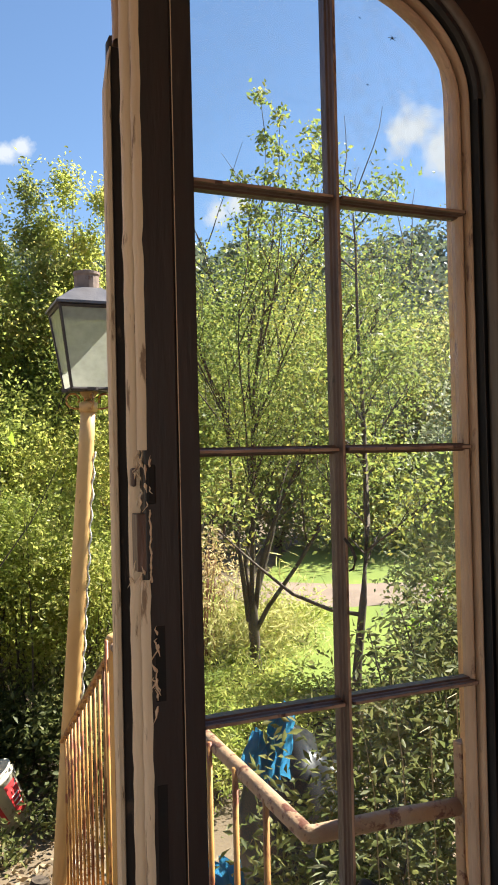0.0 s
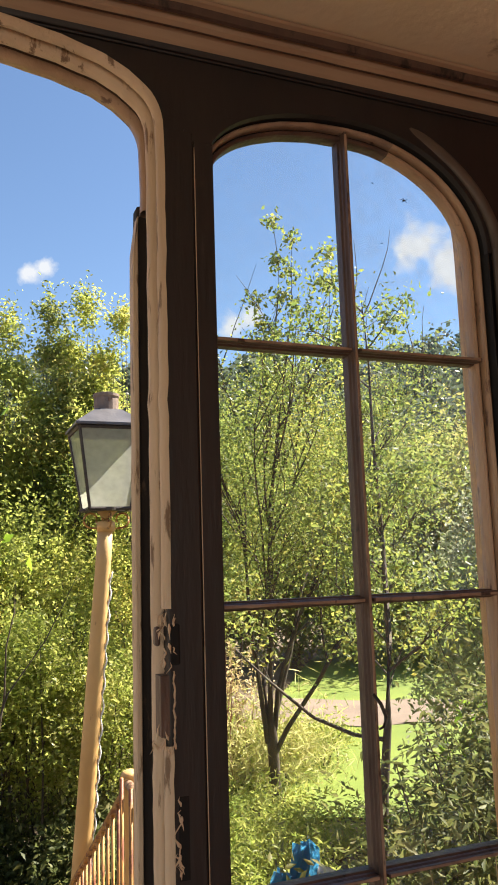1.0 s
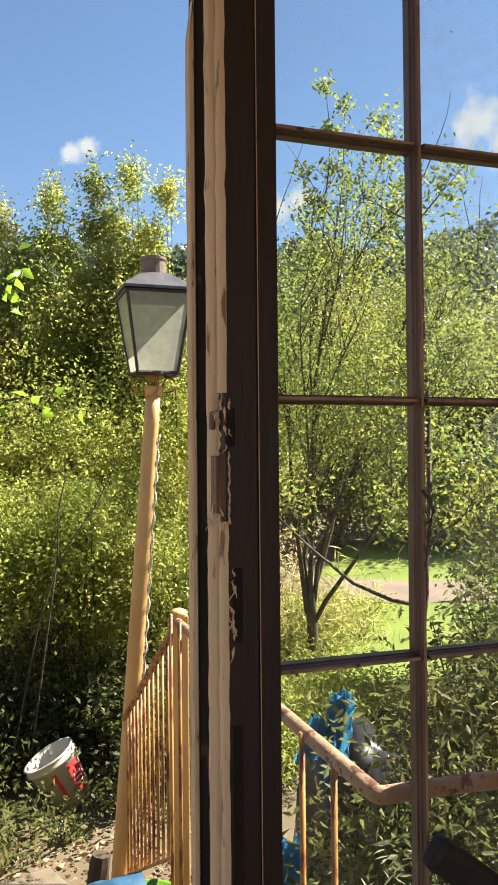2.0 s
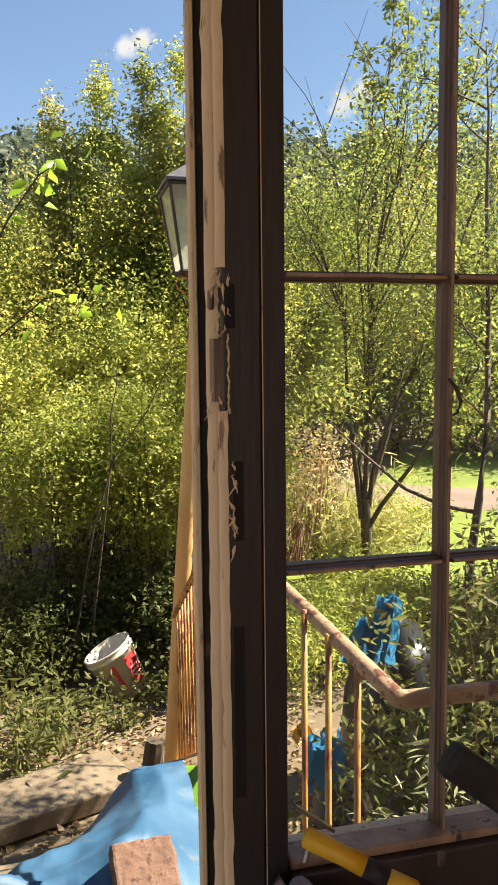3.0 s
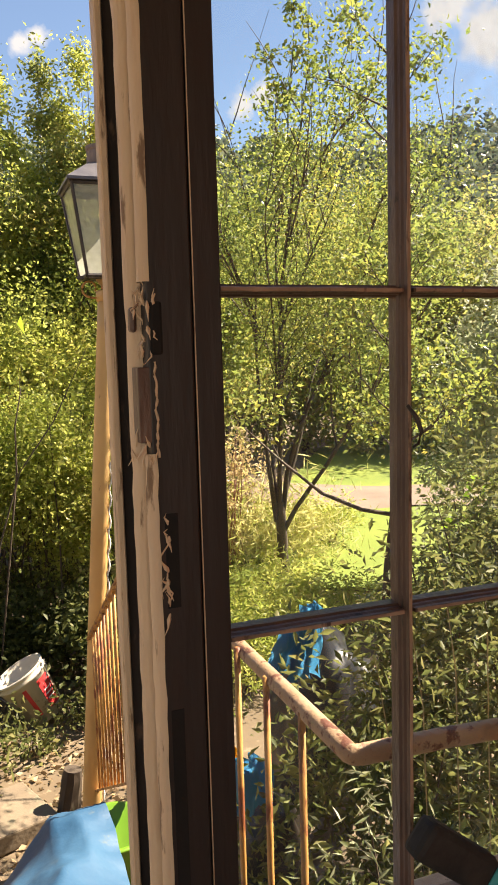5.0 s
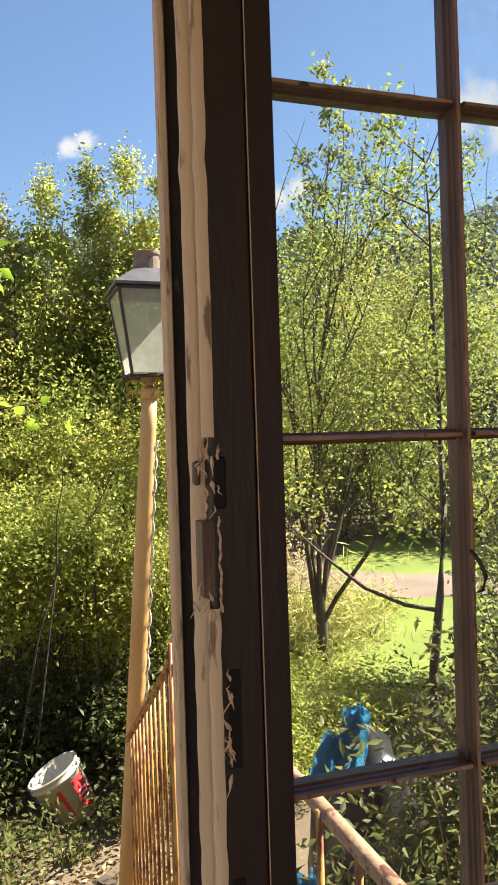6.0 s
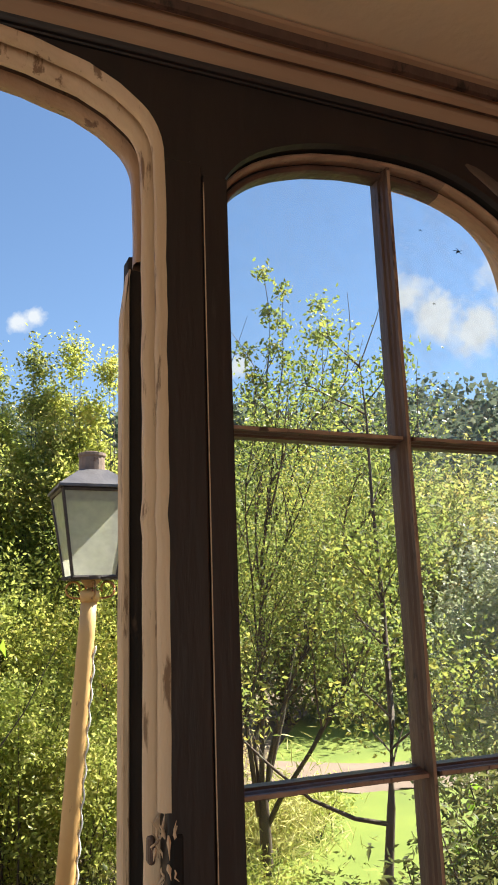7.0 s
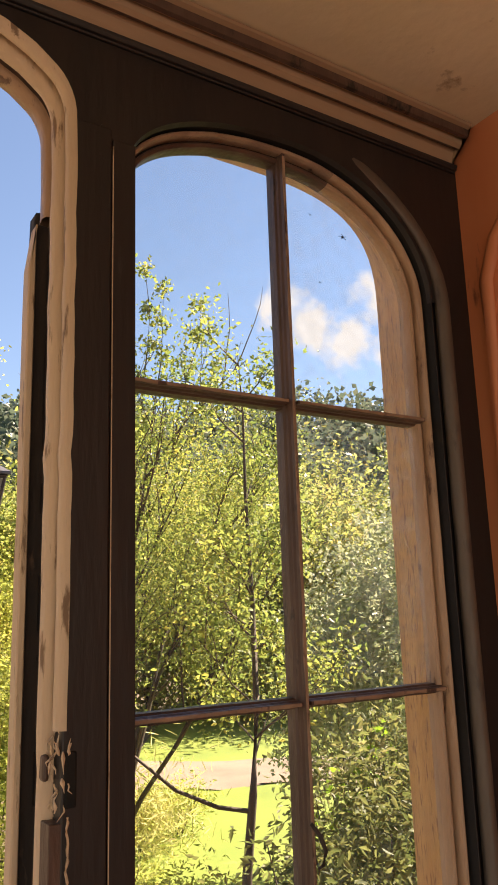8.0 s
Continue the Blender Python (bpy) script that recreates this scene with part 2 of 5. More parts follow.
M_PATH = surface("pale_gravel_track", (0.17, 0.12, 0.09), (0.24, 0.175, 0.13), 1.1, 0.9, grain=0.8, grain_scale=40, stain=(0.2, 0.17, 0.1), stain_scale=3, stain_at=0.66)
M_BARK = surface("grey_brown_bark", (0.05, 0.034, 0.021), (0.09, 0.065, 0.042), 14, 0.85, grain=0.8, grain_scale=50, stretch=(1, 1, 0.3), stain=(0.14, 0.14, 0.09), stain_scale=10, stain_at=0.6)
M_BLUE = surface("blue_plastic_sheet", (0.013, 0.068, 0.14), (0.028, 0.096, 0.175), 5, 0.6, grain=0.4, grain_scale=40, stain=(0.065, 0.105, 0.135), stain_scale=9, stain_at=0.62)
M_BLUETHIN = leaf_material("thin_blue_plastic", ((0.055, 0.27, 0.46), (0.06, 0.285, 0.48)), 0.5)
M_GREEN = surface("lime_green_plastic", (0.12, 0.27, 0.02), (0.17, 0.33, 0.035), 5, 0.35, grain=0.2, grain_scale=20, stain=(0.3, 0.36, 0.14), stain_scale=7)
M_TERRA = surface("terracotta_rubble", (0.12, 0.064, 0.042), (0.175, 0.1, 0.068), 25, 0.9, grain=1.0, grain_scale=60, stain=(0.07, 0.035, 0.024), stain_scale=55, stain_at=0.56)
M_TUB = surface("dirty_white_plastic", (0.56, 0.5, 0.4), (0.66, 0.6, 0.49), 9, 0.5, grain=0.2, stain=(0.27, 0.2, 0.12), stain_scale=9, stain_at=0.6)
M_TUBRED = surface("red_label_print", (0.5, 0.03, 0.035), (0.6, 0.05, 0.05), 9, 0.4, stain=(0.65, 0.5, 0.45), stain_scale=20, stain_at=0.68)
M_BAG = surface("black_plastic_bag", (0.012, 0.013, 0.015), (0.025, 0.026, 0.03), 6, 0.3, grain=0.5, grain_scale=15)
M_YELLOW = surface("yellow_rubber_grip", (0.62, 0.36, 0.015), (0.7, 0.42, 0.03), 20, 0.5, grain=0.2, stain=(0.3, 0.17, 0.03), stain_scale=25, stain_at=0.66)
M_STEEL = surface("worn_tool_steel", (0.22, 0.2, 0.19), (0.32, 0.3, 0.28), 30, 0.4, 0.8, grain=0.3)
M_RAG = surface("grey_dusty_rag", (0.2, 0.19, 0.21), (0.32, 0.3, 0.33), 14, 0.95, grain=0.9, grain_scale=120)
M_BRUSH = surface("dark_bristle", (0.012, 0.012, 0.012), (0.03, 0.028, 0.026), 40, 0.75, grain=0.5)
M_TEAL = surface("teal_plastic", (0.02, 0.3, 0.32), (0.03, 0.38, 0.4), 10, 0.4)
M_WHITE = surface("white_plastic", (0.7, 0.7, 0.68), (0.78, 0.78, 0.76), 10, 0.4)
M_TWIG = surface("red_brown_twig", (0.2, 0.09, 0.055), (0.3, 0.15, 0.09), 20, 0.8, grain=0.4)
M_STRAW = surface("dry_straw_stem", (0.3, 0.26, 0.14), (0.42, 0.36, 0.2), 20, 0.7)
M_GLASS = glass_material("old_window_glass", 0.045)
M_GLASS_HAZY = glass_material("hazy_window_glass", 0.13, (0.8, 0.82, 0.84), 3.0)


def frosted_material(name, color):
    m = bpy.data.materials.new(name)
    nt = tree_of(m)
    N, L = nt.nodes.new, nt.links.new
    out, tp, df, tl, gl = N("ShaderNodeOutputMaterial"), N("ShaderNodeBsdfTransparent"), N("ShaderNodeBsdfDiffuse"), N("ShaderNodeBsdfTranslucent"), N("ShaderNodeBsdfGlossy")
    df.inputs[0].default_value = tl.inputs[0].default_value = (*color, 1)
    gl.inputs["Roughness"].default_value = 0.08
    nz, mr = N("ShaderNodeTexNoise"), N("ShaderNodeMapRange")
    nz.inputs["Scale"].default_value, nz.inputs["Detail"].default_value = 7, 4
    mr.inputs["To Min"].default_value, mr.inputs["To Max"].default_value = 0.45, 0.85
    L(nz.outputs["Fac"], mr.inputs["Value"])
    a, b, c, fr = N("ShaderNodeMixShader"), N("ShaderNodeMixShader"), N("ShaderNodeMixShader"), N("ShaderNodeFresnel")
    a.inputs[0].default_value = 0.6
    L(df.outputs[0], a.inputs[1])
    L(tl.outputs[0], a.inputs[2])
    L(mr.outputs[0], b.inputs[0])
    L(tp.outputs[0], b.inputs[1])
    L(a.outputs[0], b.inputs[2])
    L(fr.outputs[0], c.inputs[0])
    L(b.outputs[0], c.inputs[1])
    L(gl.outputs[0], c.inputs[2])
    L(c.outputs[0], out.inputs[0])
    return m


M_LAMPGLASS = frosted_material("frosted_lantern_glass", (0.62, 0.63, 0.54))
L_TREE = leaf_material("yellowing_leaves", ((0.088, 0.132, 0.034), (0.15, 0.195, 0.044), (0.235, 0.26, 0.055), (0.38, 0.32, 0.065)), 0.54, 0.5)
L_SHRUB = leaf_material("shrub_leaves", ((0.12, 0.15, 0.042), (0.195, 0.23, 0.06), (0.285, 0.275, 0.08), (0.42, 0.32, 0.11)), 0.6, 0.5)
# brighter than the shrub leaves: sun on the thicket put into the tones
L_THICKET = leaf_material("sun_toned_thicket_leaves", ((0.18, 0.225, 0.05), (0.27, 0.31, 0.065), (0.37, 0.37, 0.085), (0.48, 0.38, 0.11)), 0.62, 0.5)
# lower tones put shade into the leaves of bramble, undergrowth and dark shrubs
L_DARK = leaf_material("shade_toned_leaves", ((0.055, 0.07, 0.02), (0.1, 0.12, 0.036), (0.17, 0.175, 0.055), (0.28, 0.24, 0.1)), 0.45, 0.55)
# distance haze is put into these bluish leaf tones
L_FAR = leaf_material("hazed_far_leaves", ((0.06, 0.09, 0.06), (0.09, 0.12, 0.08), (0.12, 0.145, 0.095), (0.16, 0.165, 0.1)), 0.3)
L_STRAW = leaf_material("straw_grass", ((0.3, 0.33, 0.09), (0.4, 0.4, 0.13), (0.54, 0.48, 0.22), (0.34, 0.38, 0.1)), 0.5)
L_SILVER = leaf_material("silvery_leaves", ((0.14, 0.18, 0.08), (0.22, 0.26, 0.13), (0.32, 0.34, 0.2), (0.42, 0.4, 0.25)), 0.4)
L_LIME = leaf_material("lime_leaves", ((0.14, 0.26, 0.02), (0.2, 0.33, 0.025), (0.28, 0.4, 0.03)), 0.5)
# yellow-green raised in tone to carry the sun on weeds and front bush
L_WEED = leaf_material("sun_toned_weeds", ((0.14, 0.2, 0.035), (0.25, 0.29, 0.055), (0.36, 0.37, 0.09), (0.5, 0.44, 0.16)), 0.55)
L_DRY = leaf_material("withered_leaves", ((0.3, 0.2, 0.1), (0.42, 0.3, 0.16), (0.5, 0.4, 0.2), (0.36, 0.34, 0.1)), 0.5)
L_LITTER = leaf_material("fallen_leaves", ((0.14, 0.085, 0.045), (0.28, 0.19, 0.1), (0.4, 0.3, 0.18), (0.2, 0.16, 0.06)), 0.1, 0.7)


# ---- mesh helpers ----
def link_mesh(name, me, material, parent=None, label=""):
    ob = new(name, me)
    if material is not None and not me.materials:
        me.materials.append(material)
    if parent is not None:
        ob.parent = parent
    if label:
        tagged(ob, label)
    return ob


def part(name, bm, material, parent=None, label="", smooth=False):
    me = bpy.data.meshes.new(name)
    bmesh.ops.recalc_face_normals(bm, faces=bm.faces)
    bm.to_mesh(me)
    bm.free()
    if smooth:
        me.shade_smooth()
    return link_mesh(name, me, material, parent, label)


def raw(name, verts, faces, material, parent=None, label="", smooth=False):
    me = bpy.data.meshes.new(name)
    me.from_pydata([tuple(v) for v in verts], [], faces)
    me.update()
    if smooth:
        me.shade_smooth()
    return link_mesh(name, me, material, parent, label)


def thing(name, label, category, group="", kind="", at=(0, 0, 0)):
    ob = new(name)
    ob.empty_display_size = 0.05
    ob.location = at
    return tagged(ob, label, category, group, kind)


def box(bm, x0, x1, y0, y1, z0, z1, bevel=0.0, turn=None, segments=2):
    m = Matrix.Translation(((x0 + x1) / 2, (y0 + y1) / 2, (z0 + z1) / 2))
    if turn is not None:
        m = m @ turn
    made = bmesh.ops.create_cube(bm, size=1, matrix=m @ Matrix.Diagonal((abs(x1 - x0), abs(y1 - y0), abs(z1 - z0), 1)))
    if bevel:
        edges = list({e for v in made["verts"] for e in v.link_edges})
        bmesh.ops.bevel(bm, geom=edges, offset=bevel, segments=segments, affect="EDGES", profile=0.5)
    return bm


def tube(bm, points, radii, sides=8, cap=True):
    """A round bar along points."""
    pts = [Vector(p) for p in points]
    rings = []
    up = Vector((0, 0, 1))
    for i, p in enumerate(pts):
        d = (pts[min(i + 1, len(pts) - 1)] - pts[max(i - 1, 0)]).normalized()
        side = d.cross(up)
        if side.length < 0.05:
            side = d.cross(Vector((1, 0, 0)))
        side.normalize()
        other = d.cross(side).normalized()
        r = radii[i] if isinstance(radii, (list, tuple)) else radii
        rings.append([bm.verts.new(p + (side * math.cos(a) + other * math.sin(a)) * r) for a in [2 * math.pi * k / sides for k in range(sides)]])
    for a, b in zip(rings, rings[1:]):
        for k in range(sides):
            bm.faces.new((a[k], a[(k + 1) % sides], b[(k + 1) % sides], b[k]))
    if cap:
        bm.faces.new(rings[0][::-1])
        bm.faces.new(rings[-1])
    return bm


def sweep(bm, path, profile, wobble=0.0, closed=False, taper=0):
    """profile: (offset towards the opening, y); path: (x, z, nx, nz)."""
    rows = []
    for i, (x, z, nx, nz) in enumerate(path):
        w = wobble * noise.noise(Vector((x * 40, 0, z * 30)))
        f = min(1.0, i / taper) if taper else 1.0
        rows.append([bm.verts.new((x + nx * (n + w), -0.033 + (y + 0.033) * f, z + nz * (n + w))) for n, y in profile])
    k = len(profile)
    for a, b in zip(rows, rows[1:]):
        for j in range(k if closed else k - 1):
            bm.faces.new((a[j], a[(j + 1) % k], b[(j + 1) % k], b[j]))
    for r in (rows[0], rows[-1]):
        if closed:
            bm.faces.new(r)
    return bm


def arch_z(x, cx, half, spring, rise, n, e):
    u = min(1.0, abs(x - cx) / half)
    return spring + rise * max(0.0, 1 - u ** n) ** e


def arch_path(cx, half, spring, rise, n, e, bottom, left=True, right=True, steps=40, z_steps=30, curve=None):
    """Up the left jamb, over the arch and down the right one, with normals towards the opening."""
    pts = []
    if left:
        low = curve(cx - half) if curve else spring
        pts += [(cx - half, bottom + (low - bottom) * i / z_steps) for i in range(z_steps)]
    for i in range(steps + 1):
        a = math.pi * i / steps
        c = -math.cos(a)
        x = cx + half * math.copysign(abs(c) ** 0.72, c)
        pts.append((x, curve(x) if curve else arch_z(x, cx, half, spring, rise, n, e)))
    if right:
        pts += [(cx + half, spring + (bottom - spring) * i / z_steps) for i in range(1, z_steps + 1)]
    out = []
    for i, (x, z) in enumerate(pts):
        (xa, za), (xb, zb) = pts[max(i - 1, 0)], pts[min(i + 1, len(pts) - 1)]
        d = math.hypot(xb - xa, zb - za) or 1
        out.append((x, z, (zb - za) / d, -(xb - xa) / d))
    return out


def arc(c, r, a0, a1, k=6):
    return [(c[0] + r * math.cos(radians(a0 + (a1 - a0) * i / k)), c[1] + r * math.sin(radians(a0 + (a1 - a0) * i / k))) for i in range(k + 1)]


def arched_wall(bm, x0, x1, base, top, y0, y1, steps=48):
    """Solid wall between a lower line base(x) and a straight top."""
    cols = []
    for i in range(steps + 1):
        x = x0 + (x1 - x0) * i / steps
        z = base(x)
        cols.append([bm.verts.new(p) for p in ((x, y0, z), (x, y0, top), (x, y1, top), (x, y1, z))])
    for a, b in zip(cols, cols[1:]):
        for j in range(4):
            bm.faces.new((a[j], a[(j + 1) % 4], b[(j + 1) % 4], b[j]))
    bm.faces.new(cols[0])
    bm.faces.new(cols[-1])
    return bm


# ---- the room ----
CEIL, SIDE, WALL_IN, WALL_OUT = 2.435, 0.535, -0.035, 0.075
LIGHT = (0.223, 0.221, 2.15, 0.169, 2.0, 0.5)       # glazed light: centre, half width, spring, rise, shape
DOOR = (-0.55, 0.4725, 2.205, 0.182, 2.0, 0.22)        # open doorway beside it


def light_z(x, pad=0.0):
    """Head of the glazed light: squarer in its left corner than on the right."""
    cx, half, spring, rise, n, e = LIGHT
    u = min(1.0, abs(x - cx) / (half + pad))
    if x < cx:
        return 2.225 + 0.094 * max(0.0, 1 - u ** 2.2) ** 0.5 + pad
    return spring + rise * max(0.0, 1 - u ** n) ** e + pad


def build_room():
    def slab(name, x0, x1, y0, y1, z0, z1, mat, label, cat):
        return tagged(part(name, box(bmesh.new(), x0, x1, y0, y1, z0, z1), mat), label, cat, kind="structure")
    slab("floor", -3.2, SIDE + 0.15, -4.2, WALL_OUT, -0.12, 0, M_FLOOR, "brown boarded floor of the dim room", "floor")
    slab("ceiling", -3.2, SIDE + 0.15, -4.2, WALL_OUT, CEIL, CEIL + 0.12, M_PLASTER, "yellowed plaster ceiling with smoke stains", "ceiling")
    # unseen south and west walls: pale, with added openings, to brighten the room
    bm = bmesh.new()
    box(bm, -3.2, -2.8, -4.35, -4.2, -0.12, CEIL + 0.12)
    box(bm, 0.1, SIDE, -4.35, -4.2, -0.12, CEIL + 0.12)
    box(bm, -2.8, 0.1, -4.35, -4.2, -0.12, 0.6)
    box(bm, -2.8, 0.1, -4.35, -4.2, 2.25, CEIL + 0.12)
    tagged(part("wall_south", bm, M_WHITEWASH), "plain unseen plaster wall behind, with an opening added for light", "wall", kind="structure")
    bm = bmesh.new()
    box(bm, -3.35, -3.2, -4.35, -3.6, -0.12, CEIL + 0.12)
    box(bm, -3.35, -3.2, -0.5, WALL_OUT, -0.12, CEIL + 0.12)
    box(bm, -3.35, -3.2, -3.6, -0.5, -0.12, 0.6)
    box(bm, -3.35, -3.2, -3.6, -0.5, 2.25, CEIL + 0.12)
    tagged(part("wall_west", bm, M_WHITEWASH), "plain unseen plaster wall with an opening added for light", "wall", kind="structure")
    # panelled side wall next to the window, with a sunk arched panel
    bm = bmesh.new()
    y0, y1 = -0.085, -0.56
    box(bm, SIDE, SIDE + 0.15, -4.35, y1, -0.12, CEIL)
    box(bm, SIDE, SIDE + 0.15, y0, WALL_IN, -0.12, CEIL)
    box(bm, SIDE + 0.03, SIDE + 0.15, y1, y0, -0.12, CEIL)
    cols = []
    for i in range(25):
        y = y1 + (y0 - y1) * i / 24
        z = arch_z(y, (y0 + y1) / 2, (y0 - y1) / 2, 2.14, 0.17, 2.0, 0.4)
        cols.append([bm.verts.new(p) for p in ((SIDE, y, z), (SIDE, y, CEIL), (SIDE + 0.03, y, z))])
    for a, b in zip(cols, cols[1:]):
        bm.faces.new((a[0], a[1], b[1], b[0]))
        bm.faces.new((a[0], b[0], b[2], a[2]))
    east = tagged(part("wall_east", bm, M_RED), "red-brown painted panelled wall beside the window", "wall", kind="structure")
    bm = bmesh.new()
    pts = [(SIDE - 0.002, y0 + 0.01, 0.1 + 0.225 * i) for i in range(9)]
    for i in range(21):
        y = y0 + 0.01 + (y1 - y0 - 0.02) * i / 20
        pts.append((SIDE - 0.002, y, arch_z(y, (y0 + y1) / 2, (y0 - y1) / 2 + 0.012, 2.15, 0.175, 2.0, 0.4)))
    tube(bm, pts, 0.011, 8)
    part("panel_moulding", bm, M_RED, east, smooth=True)

    # window wall: spandrels over both arches, mullion, apron
    bm = bmesh.new()
    arched_wall(bm, -0.06, SIDE, lambda x: light_z(x, 0.024), CEIL, WALL_IN, 0.012)
    arched_wall(bm, -1.05, -0.06, lambda x: arch_z(x, DOOR[0], DOOR[1] + 0.004, DOOR[2], DOOR[3] + 0.006, 2.0, 0.22), CEIL + 0.02, WALL_IN, 0.03)
    box(bm, -0.06, SIDE, WALL_IN, WALL_OUT, -0.12, 0.8)
    box(bm, 0.468, SIDE, WALL_IN, 0.012, 0.8, 2.174)
    tagged(part("wall_north", bm, M_DARK), "dark brown painted timber window wall with arched heads", "wall", kind="structure")
    tagged(part("wall_north_left", box(bmesh.new(), -3.35, -1.04, WALL_IN, WALL_OUT, -0.12, CEIL + 0.12), M_DARK), "dark brown painted timber wall beside the doorway", "wall", kind="structure")
    mull = tagged(part("mullion", box(bmesh.new(), -0.0785, -0.034, -0.045, 0.07, -0.1, 2.26, 0.002), M_DARK), "dark brown timber mullion between doorway and window", "mullion", kind="structure")

    # a thin black block stands for the shade in the slot
    part("old_slot", box(bmesh.new(), -0.070, -0.057, -0.0456, -0.03, 0.997, 1.209, 0.0004), M_BLACK, mull, "long slot in the timber, its shade a thin black block")
    # outside shell
    tagged(part("facade_right", box(bmesh.new(), SIDE + 0.15, 9.0, -0.1, WALL_OUT, -1.6, 3.2), M_WALL), "pale rendered outer wall of the house", "facade", kind="structure")
    tagged(part("facade_left", box(bmesh.new(), -9.0, -3.35, -0.1, WALL_OUT, -1.6, 3.2), M_WALL), "pale rendered outer wall of the house", "facade", kind="structure")
    # the wall above is unseen and brought forward to keep sun off the panes
    tagged(part("facade_above", box(bmesh.new(), -3.35, 1.9, WALL_OUT + 0.002, 0.222, CEIL + 0.12, 3.2), M_WALL), "unseen rendered wall over the window, brought forward to block sun", "facade", kind="structure")

    # cornice
    prof = [(-0.035, 2.338), (-0.047, 2.34), (-0.05, 2.352), (-0.058, 2.366), (-0.072, 2.374), (-0.074, 2.366), (-0.088, 2.364), (-0.1, 2.37), (-0.106, 2.382), (-0.118, 2.384), (-0.12, 2.376), (-0.132, 2.378), (-0.136, 2.392), (-0.15, 2.395), (-0.15, 2.403)]
    prof = [(-0.035 + (y + 0.035) * 0.43, 2.385 + (z - 2.338) * 0.75) for y, z in prof]
    def run(segments, end):
        bm = bmesh.new()
        rows = [[bm.verts.new((x, y, z + 0.0015 * noise.noise(Vector((x * 9, y * 30, 0))))) for y, z in prof] for x in [-3.2 + (SIDE - 0.012 + 3.2) * i / 60 for i in range(61)]]
        for a, b in zip(rows, rows[1:]):
            for j in segments:
                bm.faces.new((a[j], a[j + 1], b[j + 1], b[j]))
        if end:
            bm.faces.new(rows[-1])
        bmesh.ops.delete(bm, geom=[v for v in bm.verts if not v.link_faces], context="VERTS")
        return bm
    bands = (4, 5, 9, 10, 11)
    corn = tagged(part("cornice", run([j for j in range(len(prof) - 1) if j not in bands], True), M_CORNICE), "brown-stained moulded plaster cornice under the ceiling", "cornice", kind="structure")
    part("dark_band", run(bands[:2], False), M_BARDARK, corn, "dark brown line of the cornice")
    part("dark_band", run(bands[2:], False), M_BARDARK, corn, "dark brown band of the cornice")
    low = [(-0.0352, 2.332), (-0.04, 2.334), (-0.041, 2.343), (-0.046, 2.346), (-0.0465, 2.3535), (-0.0485, 2.3635), (-0.05, 2.376)]
    low = [(-0.0352 + (y + 0.0352) * 0.6, 2.387 - (2.376 - z) * 0.25) for y, z in low]
    bm = bmesh.new()
    rows = [[bm.verts.new((x, y, z)) for y, z in low] for x in (-3.19, -1.0, 0.0, SIDE - 0.004)]
    for a, b in zip(rows, rows[1:]):
        for j in range(len(low) - 1):
            bm.faces.new((a[j], a[j + 1], b[j + 1], b[j]))
    tagged(part("cornice_lower", bm, M_DARK), "dark lower moulding of the cornice", "cornice", kind="structure")


